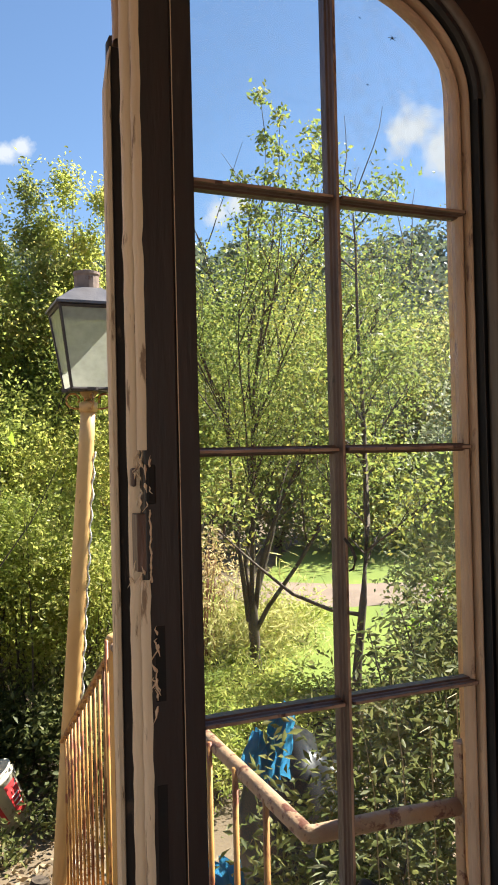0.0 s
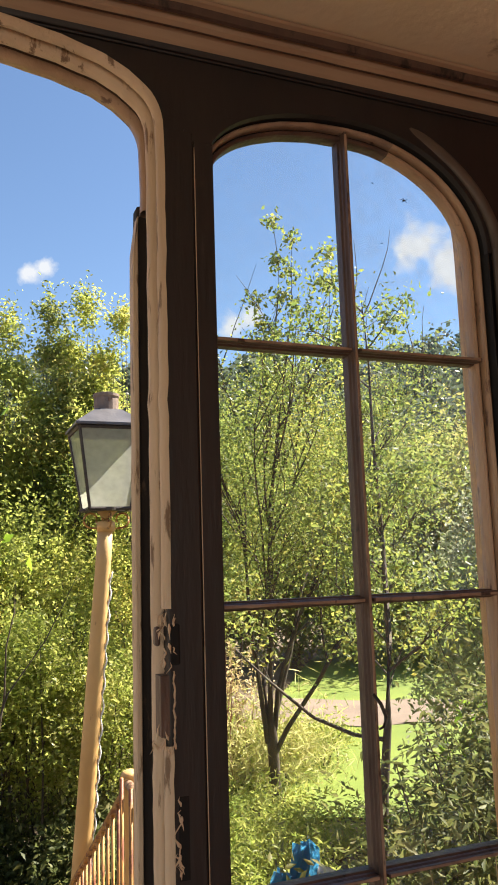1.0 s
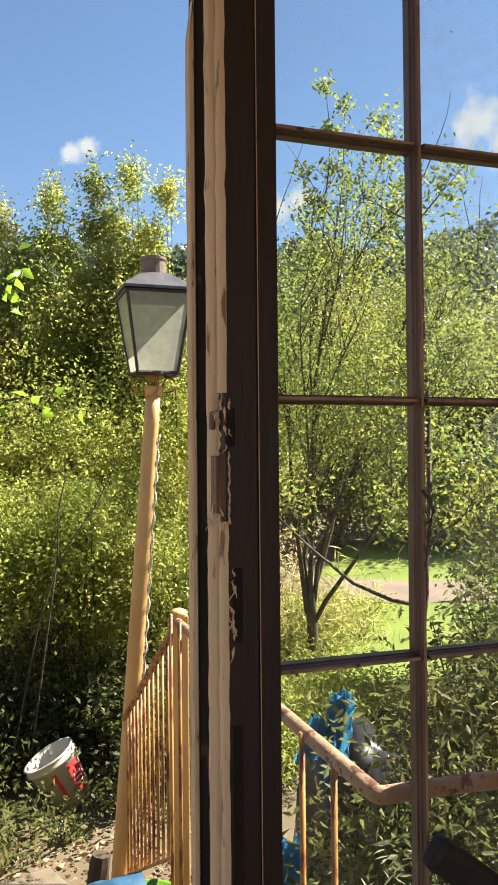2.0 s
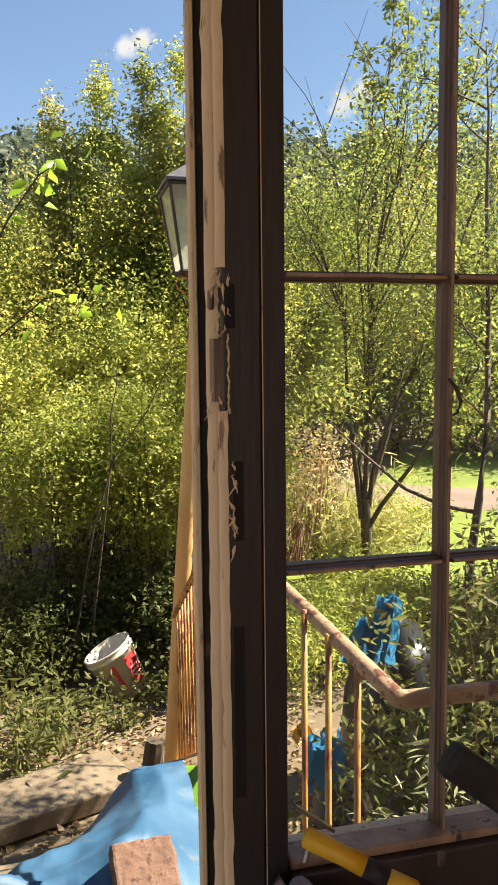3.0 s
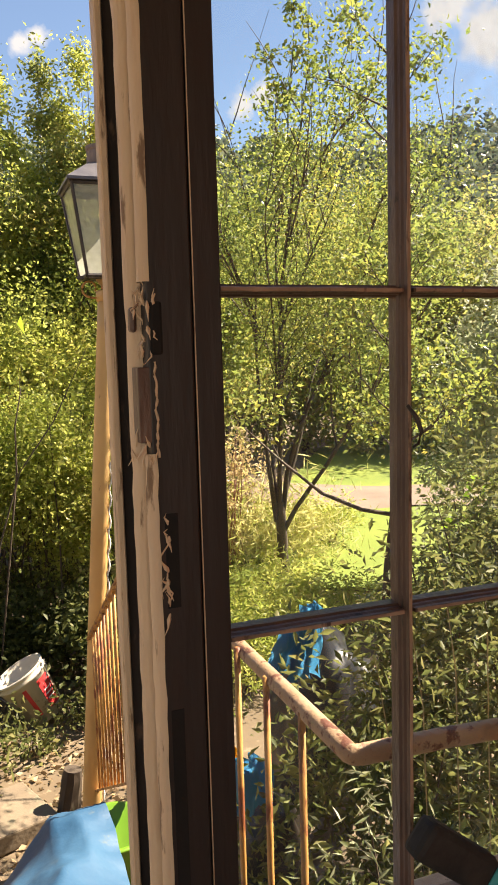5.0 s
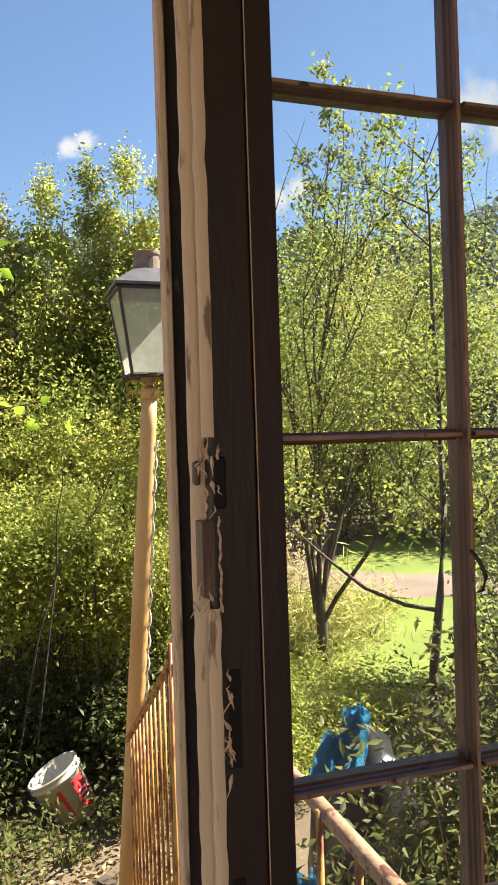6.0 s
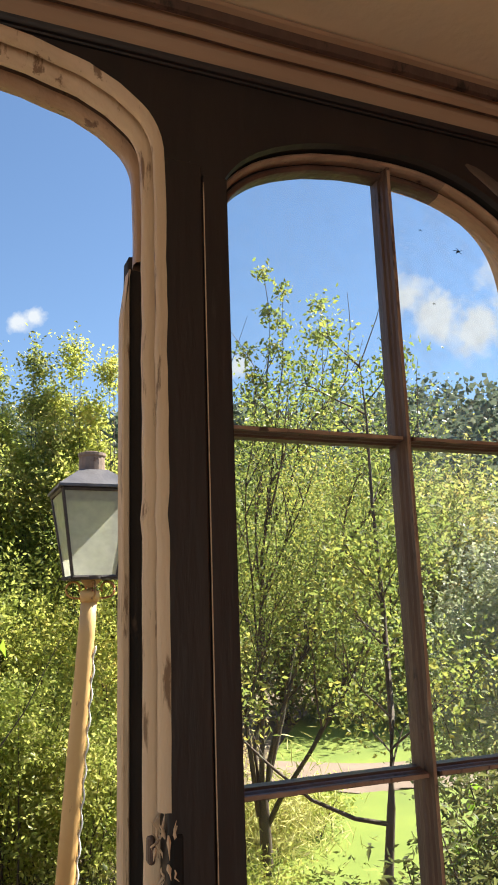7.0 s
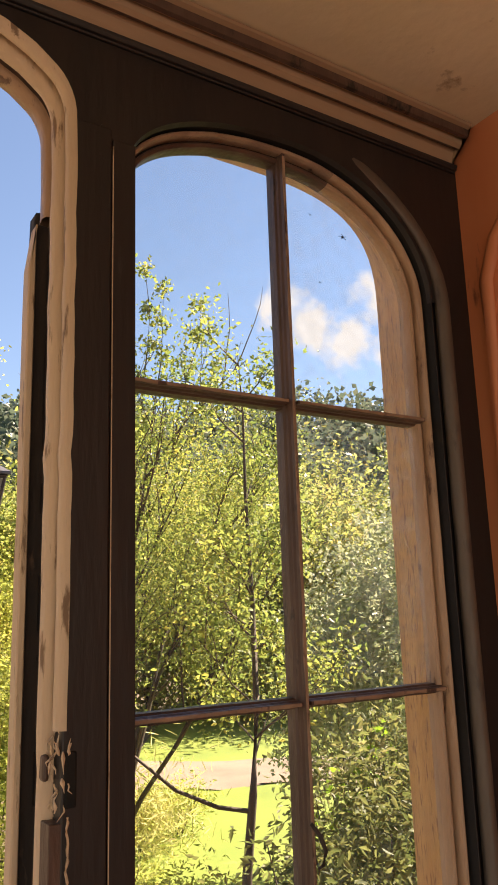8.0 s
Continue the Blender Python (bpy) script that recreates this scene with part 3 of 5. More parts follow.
def build_doorway():
    """Moulded cream surround of the open doorway, with a torn-out lock."""
    surround = thing("door_surround", "cream-painted moulded doorway surround, chipped, lock torn out", "door frame", kind="structure")
    p = arch_path(*DOOR, bottom=0.0, z_steps=110, steps=60)
    # outer flat soffit and inner roll run all round; the lock breaks the rolls on the right jamb
    roll_in = [(-0.003, -0.0475)] + arc((-0.003, -0.037), 0.0095, -90, 80) + [(-0.008, -0.025)]
    roll_out = [(-0.008, -0.026)] + arc((0.0035, -0.013), 0.0105, -110, 75) + [(0.004, 0.0)]
    groove = [(0.004, -0.002), (-0.004, 0.001), (-0.004, 0.007), (0.006, 0.01), (0.012, 0.013), (0.014, 0.02), (0.012, 0.034), (-0.02, 0.04)]
    dark = [(0.006, -0.002), (0.001, 0.001), (0.001, 0.04), (0.0135, 0.0445), (0.0135, 0.068), (0.0, 0.072)]

    def piece(name, prof, mat, keep, label=""):
        runs, cur = [], []
        for q in p:
            if keep(q[0], q[1]):
                cur.append(q)
            elif cur:
                runs.append(cur)
                cur = []
        runs.append(cur)
        bm = bmesh.new()
        for r in runs:
            if len(r) > 1:
                sweep(bm, r, prof, 0.0024)
        return part(name, bm, mat, surround, label, smooth=True)
    piece("inner_roll", roll_in, M_CREAM, lambda x, z: not (x > -0.1 and 1.468 < z < 1.612))
    piece("outer_roll", roll_out, M_CREAM, lambda x, z: True)
    # dark strips fill the creases in place of their shade
    piece("groove_line", [(-0.002, -0.0279), (-0.0055, -0.0253), (-0.001, -0.0231)], M_BARDARK, lambda x, z: not (x > -0.1 and 1.468 < z < 1.612), "dark strip in the crease between the rolls, standing for its shade")
    piece("groove_line", [(0.003, -0.0016), (-0.003, 0.001), (-0.003, 0.007), (0.0042, 0.0094)], M_BARDARK, lambda x, z: z > 2.15, "dark strip in the crease beside the soffit, standing for its shade")
    piece("rebate", groove, M_PEACH, lambda x, z: z > 2.15)
    # dark colour here is the shade beside the stop strip
    piece("recess_shade", dark, M_REBATE_SHADE, lambda x, z: z < 2.2, "rebate beside the stop strip, its shade put in as dark colour")
    # stop strip on the outer side of the right jamb, rounded at its broken top
    bm = bmesh.new()
    e = DOOR[0] + DOOR[1]
    rows = []
    for i in range(41):
        z = 2.168 * i / 40
        w = 0.0012 * noise.noise(Vector((3, 1, z * 22))) - (0.007 * ((z - 2.09) / 0.078) ** 2 if z > 2.09 else 0)
        rows.append([bm.verts.new((e - n, y, z)) for n, y in ((0.0125, 0.06), (0.0128, 0.042), (0.0142, 0.04), (0.0195 + w, 0.04), (0.021 + w, 0.042), (0.021 + w, 0.06), (0.0125, 0.062))])
    for a, b in zip(rows, rows[1:]):
        for j in range(6):
            bm.faces.new((a[j], a[j + 1], b[j + 1], b[j]))
    bm.faces.new(rows[-1])
    part("stop_strip", bm, M_CREAM, surround, "worn strip with a rounded broken end")
    # lock mortise, splinters, slot below; dark blocks stand for shade in the holes
    bm = box(bmesh.new(), e - 0.0115, e + 0.003, -0.0445, -0.02, 1.474, 1.545, 0.001)
    part("lock_mortise", bm, M_BARDARK, surround, "empty lock mortise, its shade a dark block")
    rng = random.Random(5)
    for z0, z1, n in ((1.55, 1.622, 44), (1.456, 1.478, 18), (1.3, 1.4, 16)):
        bm = bmesh.new()
        for _ in range(n):
            z = rng.uniform(z0, z1)
            y = rng.uniform(-0.05, -0.012)
            d = Vector((rng.uniform(-1, 0.5), rng.uniform(-0.5, 0.5), rng.choice((-1, 1)) * rng.uniform(0.8, 2.0))).normalized()
            s = rng.uniform(0.006, 0.017)
            q = Vector((e + 0.006 - rng.uniform(0.0, 0.02), y, z)) if z > 1.42 else Vector((e + 0.012 - rng.uniform(0.0, 0.004), -0.046, z))
            tube(bm, [q - d * s * 0.4, q, q + d * s * 0.5 + Vector((rng.uniform(-0.004, 0.004), 0, 0)), q + d * s], [0.0007, rng.uniform(0.0009, 0.0026), 0.0008, 0.0002], 5)
        part("splinter", bm, M_CREAM, surround, "raw torn wood splinters")
    bm = bmesh.new()
    tube(bm, [(e + 0.005 + 0.0025 * noise.noise(Vector((0, 9, z * 90))), -0.047, z) for z in [1.46 + 0.0045 * k for k in range(21)]], [0.0012 + 0.0012 * abs(noise.noise(Vector((4, 1, k * 1.7)))) for k in range(21)], 5)
    part("torn_edge", bm, M_CREAM, surround)
    part("dark_hole", box(bmesh.new(), e + 0.001, e + 0.014, -0.047, -0.03, 1.556, 1.606, 0.003), M_BLACK, surround, "hole where the lock was, its shade a black block")
    part("torn_hollow", box(bmesh.new(), e - 0.0125, e - 0.006, -0.0275, -0.012, 1.578, 1.602, 0.003), M_BARDARK, surround, "hollow torn out of the roll, its shade a brown block")
    part("keeper_slot", box(bmesh.new(), e + 0.0085, e + 0.0215, -0.0459, -0.03, 1.312, 1.405, 0.0004), M_BLACK, surround, "slot of a missing lock keep, its shade a black block")
    tagged(part("threshold", box(bmesh.new(), -1.05, -0.06, -0.05, 0.2, -0.08, 0.02, 0.006), M_STONE), "worn stone threshold of the open doorway", "threshold", kind="structure")


def build_window():
    """Arched light with two by four panes."""
    win = thing("window_1", "arched dark timber window with two by four old panes", "window", kind="structure")
    cx, half, spring, rise, n, e = LIGHT
    x0, x1 = cx - half, cx + half
    # fixed frame: stiles, arched head and bottom rail
    bm = bmesh.new()
    box(bm, x0 - 0.034, x0 - 0.006, -0.042, 0.03, 0.80, 2.25, 0.0015)
    part("stile", bm, M_DARK, win)
    bm = bmesh.new()
    tube(bm, [(x0 - 0.0335, -0.0425, 0.85), (x0 - 0.0335, -0.0425, 2.24)], 0.0007, 5)
    part("joint_line", bm, M_CREAM, win, "thin pale paint line in the joint")
    p = arch_path(*LIGHT, bottom=0.89, curve=light_z)
    # two worn beads with dark grooves between them, round the head and the right jamb
    plate = [(-0.011, -0.03), (-0.0135, -0.0375), (-0.055, -0.0375), (-0.055, 0.0)]
    part("head_frame", sweep(bmesh.new(), [q for q in p if q[1] > 2.14], plate, 0.0), M_DARK, win)
    head = [q for q in p if q[1] > spring - 0.02 or q[0] > cx]
    inner = [(0.0045, 0.012), (0.0045, -0.003), (0.0035, -0.007), (0.0005, -0.0095), (-0.0022, -0.0085), (-0.0028, -0.005)]
    outer = [(-0.005, -0.006), (-0.0052, -0.016), (-0.0062, -0.0195), (-0.0085, -0.0215), (-0.0105, -0.0205), (-0.011, -0.017)]
    groove = [(-0.001, -0.003), (-0.0062, -0.0045), (-0.008, -0.014), (-0.0128, -0.017), (-0.013, -0.036)]
    jamb = [q for q in head if q[0] > cx + 0.07]
    crown = [q for q in head if q[0] <= jamb[-1][0] or q[0] <= cx + 0.07] if jamb[0][0] > jamb[-1][0] else [q for q in head if q[0] <= jamb[0][0]]
    part("sash_moulding", sweep(bmesh.new(), jamb, inner, 0.0006), M_PEACH, win, "worn peach bead beside the glass")
    part("sash_moulding", sweep(bmesh.new(), jamb, outer, 0.0006), M_PEACH, win, "worn peach outer bead")
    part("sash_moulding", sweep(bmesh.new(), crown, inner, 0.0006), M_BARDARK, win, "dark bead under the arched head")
    part("sash_moulding", sweep(bmesh.new(), crown, outer, 0.0006), M_BAR, win, "brown worn bead under the arched head")
    # black colour puts the shade into these grooves
    part("groove", sweep(bmesh.new(), head, groove, 0.0), M_BLACK, win, "grooves between the beads, their shade put in as black")
    left = [q for q in p if q[0] < x0 + 0.0005]
    prof = [(-0.0125, -0.033), (-0.009, -0.031), (-0.0085, -0.026), (-0.0075, -0.023), (-0.0065, -0.017), (-0.005, -0.009), (-0.001, 0.0), (-0.001, 0.012), (-0.012, 0.016)]
    part("sash_moulding", sweep(bmesh.new(), left, prof, 0.0004), M_DARK, win)
    # dark hollow and fat roll round the head and the right jamb
    hollow = [(-0.0125, -0.036), (-0.0135, -0.037), (-0.0145, -0.022), (-0.018, -0.018), (-0.022, -0.022), (-0.0235, -0.03)]
    roll = [(-0.0225, -0.033)] + arc((-0.0305, -0.04), 0.0105, 50, -150, 9) + [(-0.0425, -0.0355)]
    head2 = []
    for x, z, nx, nz in p:
        if x > cx - 0.06 and z > spring or x > cx:
            f = max(0.0, min(1.0, (x - 0.08) / 0.34))
            rise_more = 0.026 * (1 - f * f * (3 - 2 * f)) if z > spring else 0.0
            head2.append((x - nx * rise_more, z - nz * rise_more, nx, nz))
    part("hollow_moulding", sweep(bmesh.new(), head2, hollow, 0.0004, taper=22), M_DARK, win, smooth=True)
    part("roll_moulding", sweep(bmesh.new(), head2, roll, 0.0008, taper=22), M_ROLLPALE, win, "fat dusty brown roll moulding", smooth=True)
    for x, z in ((0.452, 2.235), (0.375, 2.338)):
        bm = bmesh.new()
        tube(bm, [(x, -0.03, z + 0.006), (x + 0.001, -0.034, z), (x + 0.003, -0.034, z - 0.005)], [0.0008, 0.0018, 0.001], 6)
        part("paint_drip", bm, M_WHITE, win, "small white drip of paint")
    bm = bmesh.new()
    box(bm, x0, x1 + 0.03, -0.04, 0.012, 0.78, 0.878, 0.003)
    part("bottom_rail", bm, M_ROLL, win)
    bm = bmesh.new()
    box(bm, x0, x1 + 0.005, -0.03, 0.012, 0.8785, 0.892, 0.004)
    part("rail_bead", bm, M_BAR, win, "pinkish worn bead along the bottom rail")
    bm = bmesh.new()
    box(bm, -0.034, 0.56, 0.014, 0.055, 0.83, 0.874, 0.006)
    part("window_sill", bm, M_CREAM, win, "cream weathered outer sill")
    # splayed reveal outside: right jamb and arched head
    bm = bmesh.new()
    rows = []
    for x, z, nx, nz in [q for q in p if q[0] > cx - 0.02]:
        if z > spring + 1e-6:
            ox = cx + (x - cx) * 1.665
            oz = 2.25 + 0.21 * max(0.0, 1 - min(1.0, abs(ox - cx) / 0.368) ** 4) ** 0.35
        else:
            ox, oz = x + 0.147, z + 0.1 * max(0.0, 1 - (spring - z) / 0.2)
        w = 0.003 * noise.noise(Vector((x * 30, 4, z * 24)))
        rows.append([bm.verts.new(v) for v in ((x - nx * 0.008, 0.016, z - nz * 0.008), ((x + ox) / 2 + w, 0.118 + w, (z + oz) / 2 - nz * 0.004), (ox, 0.222, oz), (ox + 0.12 * (z <= spring), 0.222, oz + 0.09 * (z > spring)), (ox + 0.12 * (z <= spring), 0.016, oz + 0.09 * (z > spring)))])
    for r0, r1 in zip(rows, rows[1:]):
        for j in range(5):
            bm.faces.new((r0[j], r0[(j + 1) % 5], r1[(j + 1) % 5], r1[j]))
    bm.faces.new(rows[0])
    bm.faces.new(rows[-1])
    part("outer_jamb", bm, M_OCHRE_JAMB, win, "flaking orange-painted splayed outer reveal")
    # glazing bars
    zs = (0.886, 1.26, 1.62, 1.98)

    def bar(a, b, upright):
        pr = [(-0.0066, 0.014), (-0.0066, -0.002), (-0.0042, -0.004), (-0.0042, -0.009), (-0.0024, -0.012), (-0.0024, -0.018), (0.0024, -0.018), (0.0024, -0.012), (0.0042, -0.009), (0.0042, -0.004), (0.0066, -0.002), (0.0066, 0.014)]
        bm = bmesh.new()
        rows = []
        for i in range(13):
            s = a[0] + (b[0] - a[0]) * i / 12, a[1] + (b[1] - a[1]) * i / 12
            w = 0.0007 * noise.noise(Vector((s[0] * 30, 5, s[1] * 30)))
            rows.append([bm.verts.new((s[0] + q + w, y, s[1]) if upright else (s[0], y, s[1] + q * 0.95 + w)) for q, y in pr])
        for r0, r1 in zip(rows, rows[1:]):
            for j in range(len(pr)):
                bm.faces.new((r0[j], r0[(j + 1) % len(pr)], r1[(j + 1) % len(pr)], r1[j]))
        bm.faces.new(rows[0])
        bm.faces.new(rows[-1])
        return bm
    def bead(a, b):
        """Worn raised strip along the front of a bar."""
        bm = bmesh.new()
        n = 40
        pts = [(a[0] + (b[0] - a[0]) * i / n, a[1] + (b[1] - a[1]) * i / n) for i in range(n + 1)]
        rows = []
        for x, z in pts:
            w = 0.0023 + 0.0008 * noise.noise(Vector((x * 60, 2, z * 60)))
            o = 0.0006 * noise.noise(Vector((x * 25, 8, z * 25)))
            u, v = (w, 0) if a[0] == b[0] else (0, w)
            ox, oz = (o, 0) if a[0] == b[0] else (0, o)
            rows.append([bm.verts.new((x + ox + k * u, y, z + oz + k * v)) for k, y in ((-1, -0.0175), (-0.7, -0.0189), (0.7, -0.0189), (1, -0.0175))])
        for r0, r1 in zip(rows, rows[1:]):
            for j in range(3):
                bm.faces.new((r0[j], r0[j + 1], r1[j + 1], r1[j]))
        return bm
    up = part("vertical_bar", bar((cx - 0.003, 0.886), (cx - 0.003, 2.325), True), M_BARDARK, win)
    part("worn_bead", bead((cx - 0.003, 0.89), (cx - 0.003, 2.32)), M_BAR, up, "pale worn strip of paint")
    for z in zs[1:]:
        for a, b in ((x0, cx - 0.0096), (cx + 0.0036, x1)):
            c = part("cross_bar", bar((a, z), (b, z), False), M_BARDARK, win)
            part("worn_bead", bead((a + 0.002, z), (b - 0.002, z)), M_BAR, c, "pale worn strip of paint")
    # panes
    tops = (1.26, 1.62, 1.98, None)
    for col, (a, b) in enumerate(((x0 - 0.002, cx - 0.003), (cx - 0.003, x1 + 0.002))):
        for z0, z1 in zip(zs, tops):
            bm = bmesh.new()
            y = 0.004
            if z1:
                pts = [(a, z0), (b, z0), (b, z1), (a, z1)]
            else:
                xs = [a + (b - a) * i / 12 for i in range(13)]
                pts = [(a, z0), (b, z0)] + [(x, light_z(x, 0.003)) for x in xs[::-1]]
            bm.faces.new([bm.verts.new((x, y, z)) for x, z in pts])
            pane = part("pane", bm, M_GLASS_HAZY if (col == 1 and z0 > 1.5) else M_GLASS, win)
            pane.visible_shadow = False
    for x, z, r in ((0.331, 2.238, 0.004), (0.275, 2.258, 0.0016), (0.286, 2.160, 0.0016)):
        bm = bmesh.new()
        bmesh.ops.create_icosphere(bm, subdivisions=1, radius=r * 0.5, matrix=Matrix.Translation((x, 0.001, z)))
        for k in range(5):
            a = 1.3 * k + x * 50
            tube(bm, [(x, 0.001, z), (x + r * math.cos(a), 0.0, z + r * 0.6 * math.sin(a)), (x + r * 1.8 * math.cos(a + 0.3), 0.001, z + r * math.sin(a + 0.3))], r * 0.12, 4)
        part("dead_fly", bm, M_BLACK, win, "dead fly stuck on the dusty pane")
    hook = bmesh.new()
    tube(hook, [(0.213, -0.024, 1.495), (0.222, -0.028, 1.482), (0.2275, -0.03, 1.466), (0.224, -0.029, 1.452), (0.218, -0.027, 1.449)], [0.0022, 0.0026, 0.0026, 0.002, 0.0014], 7)
    part("casement_hook", hook, M_LANTERN, win, "small dark iron hook on the glazing bar", smooth=True)
    # window board inside
    tagged(part("window_board", box(bmesh.new(), -0.06, SIDE, -0.2, -0.036, 0.755, 0.785, 0.004), M_DARK), "dark painted window board under the sash", "window board", kind="structure")


# ---- outside: ground, landing, rails ----
def ground_z(x, y):
    far = max(0.0, math.hypot(x, y) - 38)
    hill = 38 * (1 - math.exp(-(far / 60) ** 1.6)) if y > -5 else 0
    low = -1.2 - 0.12 * noise.noise(Vector((x * 0.25, y * 0.25, 2))) if y > 1 else -1.2
    return low + hill + (0.05 * noise.noise(Vector((x * 1.3, y * 1.3, 7))) if y < 12 else 0)


def build_ground():
    def sheet(name, xs, ys, lift, mat, label, cat):
        verts = [(x, y, ground_z(x, y) + lift(x, y)) for y in ys for x in xs]
        k = len(xs)
        faces = [(i + j * k, i + 1 + j * k, i + 1 + (j + 1) * k, i + (j + 1) * k) for j in range(len(ys) - 1) for i in range(k - 1)]
        return tagged(raw(name, verts, faces, mat, smooth=True), label, cat, kind="structure")
    def axis(lo, mid0, mid1, hi, fine, coarse):
        a = [mid0 + (mid1 - mid0) * i / fine for i in range(fine + 1)]
        b = [lo + (mid0 - lo) * (1 - (1 - i / coarse) ** 2) for i in range(coarse)]
        c = [mid1 + (hi - mid1) * (i / coarse) ** 2 for i in range(1, coarse + 1)]
        return b + a + c
    sheet("ground", axis(-900, -6, 24, 900, 90, 18), axis(-900, -2, 26, 900, 90, 18), lambda x, y: 0.0, M_EARTH, "bare earth of the garden strewn with dry leaves", "ground")
    u, v = Vector((0.84, -0.545)), Vector((0.545, 0.84))
    def strip(name, d0, d1, a0, a1, lift, mat, label, cat, ragged):
        n, verts, faces, w = 90, [], [], 24
        for i in range(n + 1):
            a = a0 + (a1 - a0) * i / n
            for j in range(w + 1):
                d = d0 + (d1 - d0) * j / w
                if j in (0, w):
                    d += ragged * noise.noise(Vector((a * 0.8, d, 0)))
                q = u * a + v * d
                verts.append((q.x, q.y, ground_z(q.x, q.y) + lift))
        faces = [(i * (w + 1) + j, i * (w + 1) + j + 1, (i + 1) * (w + 1) + j + 1, (i + 1) * (w + 1) + j) for i in range(n) for j in range(w)]
        return tagged(raw(name, verts, faces, mat, smooth=True), label, cat, kind="structure")
    strip("lawn", 7.6, 40, -2.6, 34, 0.06, M_LAWN, "bright green mown lawn between the trees", "lawn", 0.8)
    strip("path", 12.8, 15.5, -2.6, 34, 0.075, M_PATH, "pale gravel track across the lawn", "path", 0.4)


def build_landing():
    lz = -0.12
    tagged(part("landing", box(bmesh.new(), -1.25, 0.3, WALL_OUT + 0.002, 1.45, -1.4, lz, 0.012), M_STONE), "worn stone landing outside the doorway", "landing", kind="structure")
    stairs = thing("stairs", "worn stone garden steps going down from the landing", "stairs", kind="structure")
    for i in range(5):
        y = 1.452 + 0.3 * i
        part("step", box(bmesh.new(), -1.25 + 0.01 * (i % 2), 0.3, y, y + 0.3, -1.45, lz - 0.176 * (i + 1), 0.014), M_STONE, stairs)

    rail = thing("landing_railing", "rust-spotted cream pipe handrail on thin ochre balusters", "railing")
    bm = bmesh.new()
    a, k, w = Vector((0.288, 1.815, 0.93)), Vector((0.25, 0.185, 0.98)), Vector((0.545, 0.155, 0.985))
    tube(bm, [a, a.lerp(k, 0.5), k + Vector((0, 0.011, 0)), k + Vector((0.004, 0.002, 0)), k + Vector((0.013, -0.001, 0)), k.lerp(w, 0.5) + Vector((0, 0, 0.002)), w], 0.0155, 14)
    part("handrail", bm, M_RAIL, rail, smooth=True)
    for y in (0.345, 0.5, 0.655, 1.585, 1.72):
        part("baluster", tube(bmesh.new(), [(0.243, y, lz - 0.005 - (0.176 if y > 1.45 else 0)), (0.243, y, 0.978)], 0.0068, 8), M_BALUSTER, rail, smooth=True)
    part("wall_bracket", box(bmesh.new(), 0.53, 0.552, 0.14, 0.165, 0.72, 1.1, 0.003), M_RAIL, rail, "cream iron upright that the rail ends on")

    stair = thing("stair_railing", "rusty ochre iron stair railing sloping down beside the steps", "railing")
    n0, n1 = Vector((0.3, 1.84, 0.93)), Vector((0.335, 3.33, 0.075))
    bm = box(bmesh.new(), 0.27, 0.33, 1.81, 1.87, -0.5, 0.95, 0.004)
    part("newel", bm, M_POST, stair)
    bm = bmesh.new()
    bmesh.ops.create_uvsphere(bm, u_segments=12, v_segments=8, radius=0.034, matrix=Matrix.Translation((0.3, 1.84, 0.953)) @ Matrix.Diagonal((1, 1, 0.6, 1)))
    part("newel_cap", bm, M_POST, stair, smooth=True)
    ang = math.atan2(n1.z - n0.z, n1.y - n0.y)
    mid = (n0 + n1) / 2
    L = (n1 - n0).length
    bm = bmesh.new()
    box(bm, mid.x - 0.016, mid.x + 0.016, mid.y - L / 2, mid.y + L / 2, mid.z - 0.007, mid.z + 0.007, 0.003, Matrix.Rotation(-0.02, 4, "Z") @ Matrix.Rotation(ang, 4, "X"))
    part("top_rail", bm, M_BALUSTER, stair)
    low = Vector((0, 0, -0.86))
    bm = bmesh.new()
    box(bm, mid.x - 0.013, mid.x + 0.013, mid.y - L / 2, mid.y + L / 2, mid.z - 0.867, mid.z - 0.855, 0.003, Matrix.Rotation(-0.02, 4, "Z") @ Matrix.Rotation(ang, 4, "X"))
    part("bottom_rail", bm, M_BALUSTER, stair)
    for i in range(1, 13):
        q = n0.lerp(n1, i / 13)
        part("baluster", tube(bmesh.new(), [q + low, q], 0.0068, 8), M_BALUSTER, stair, smooth=True)


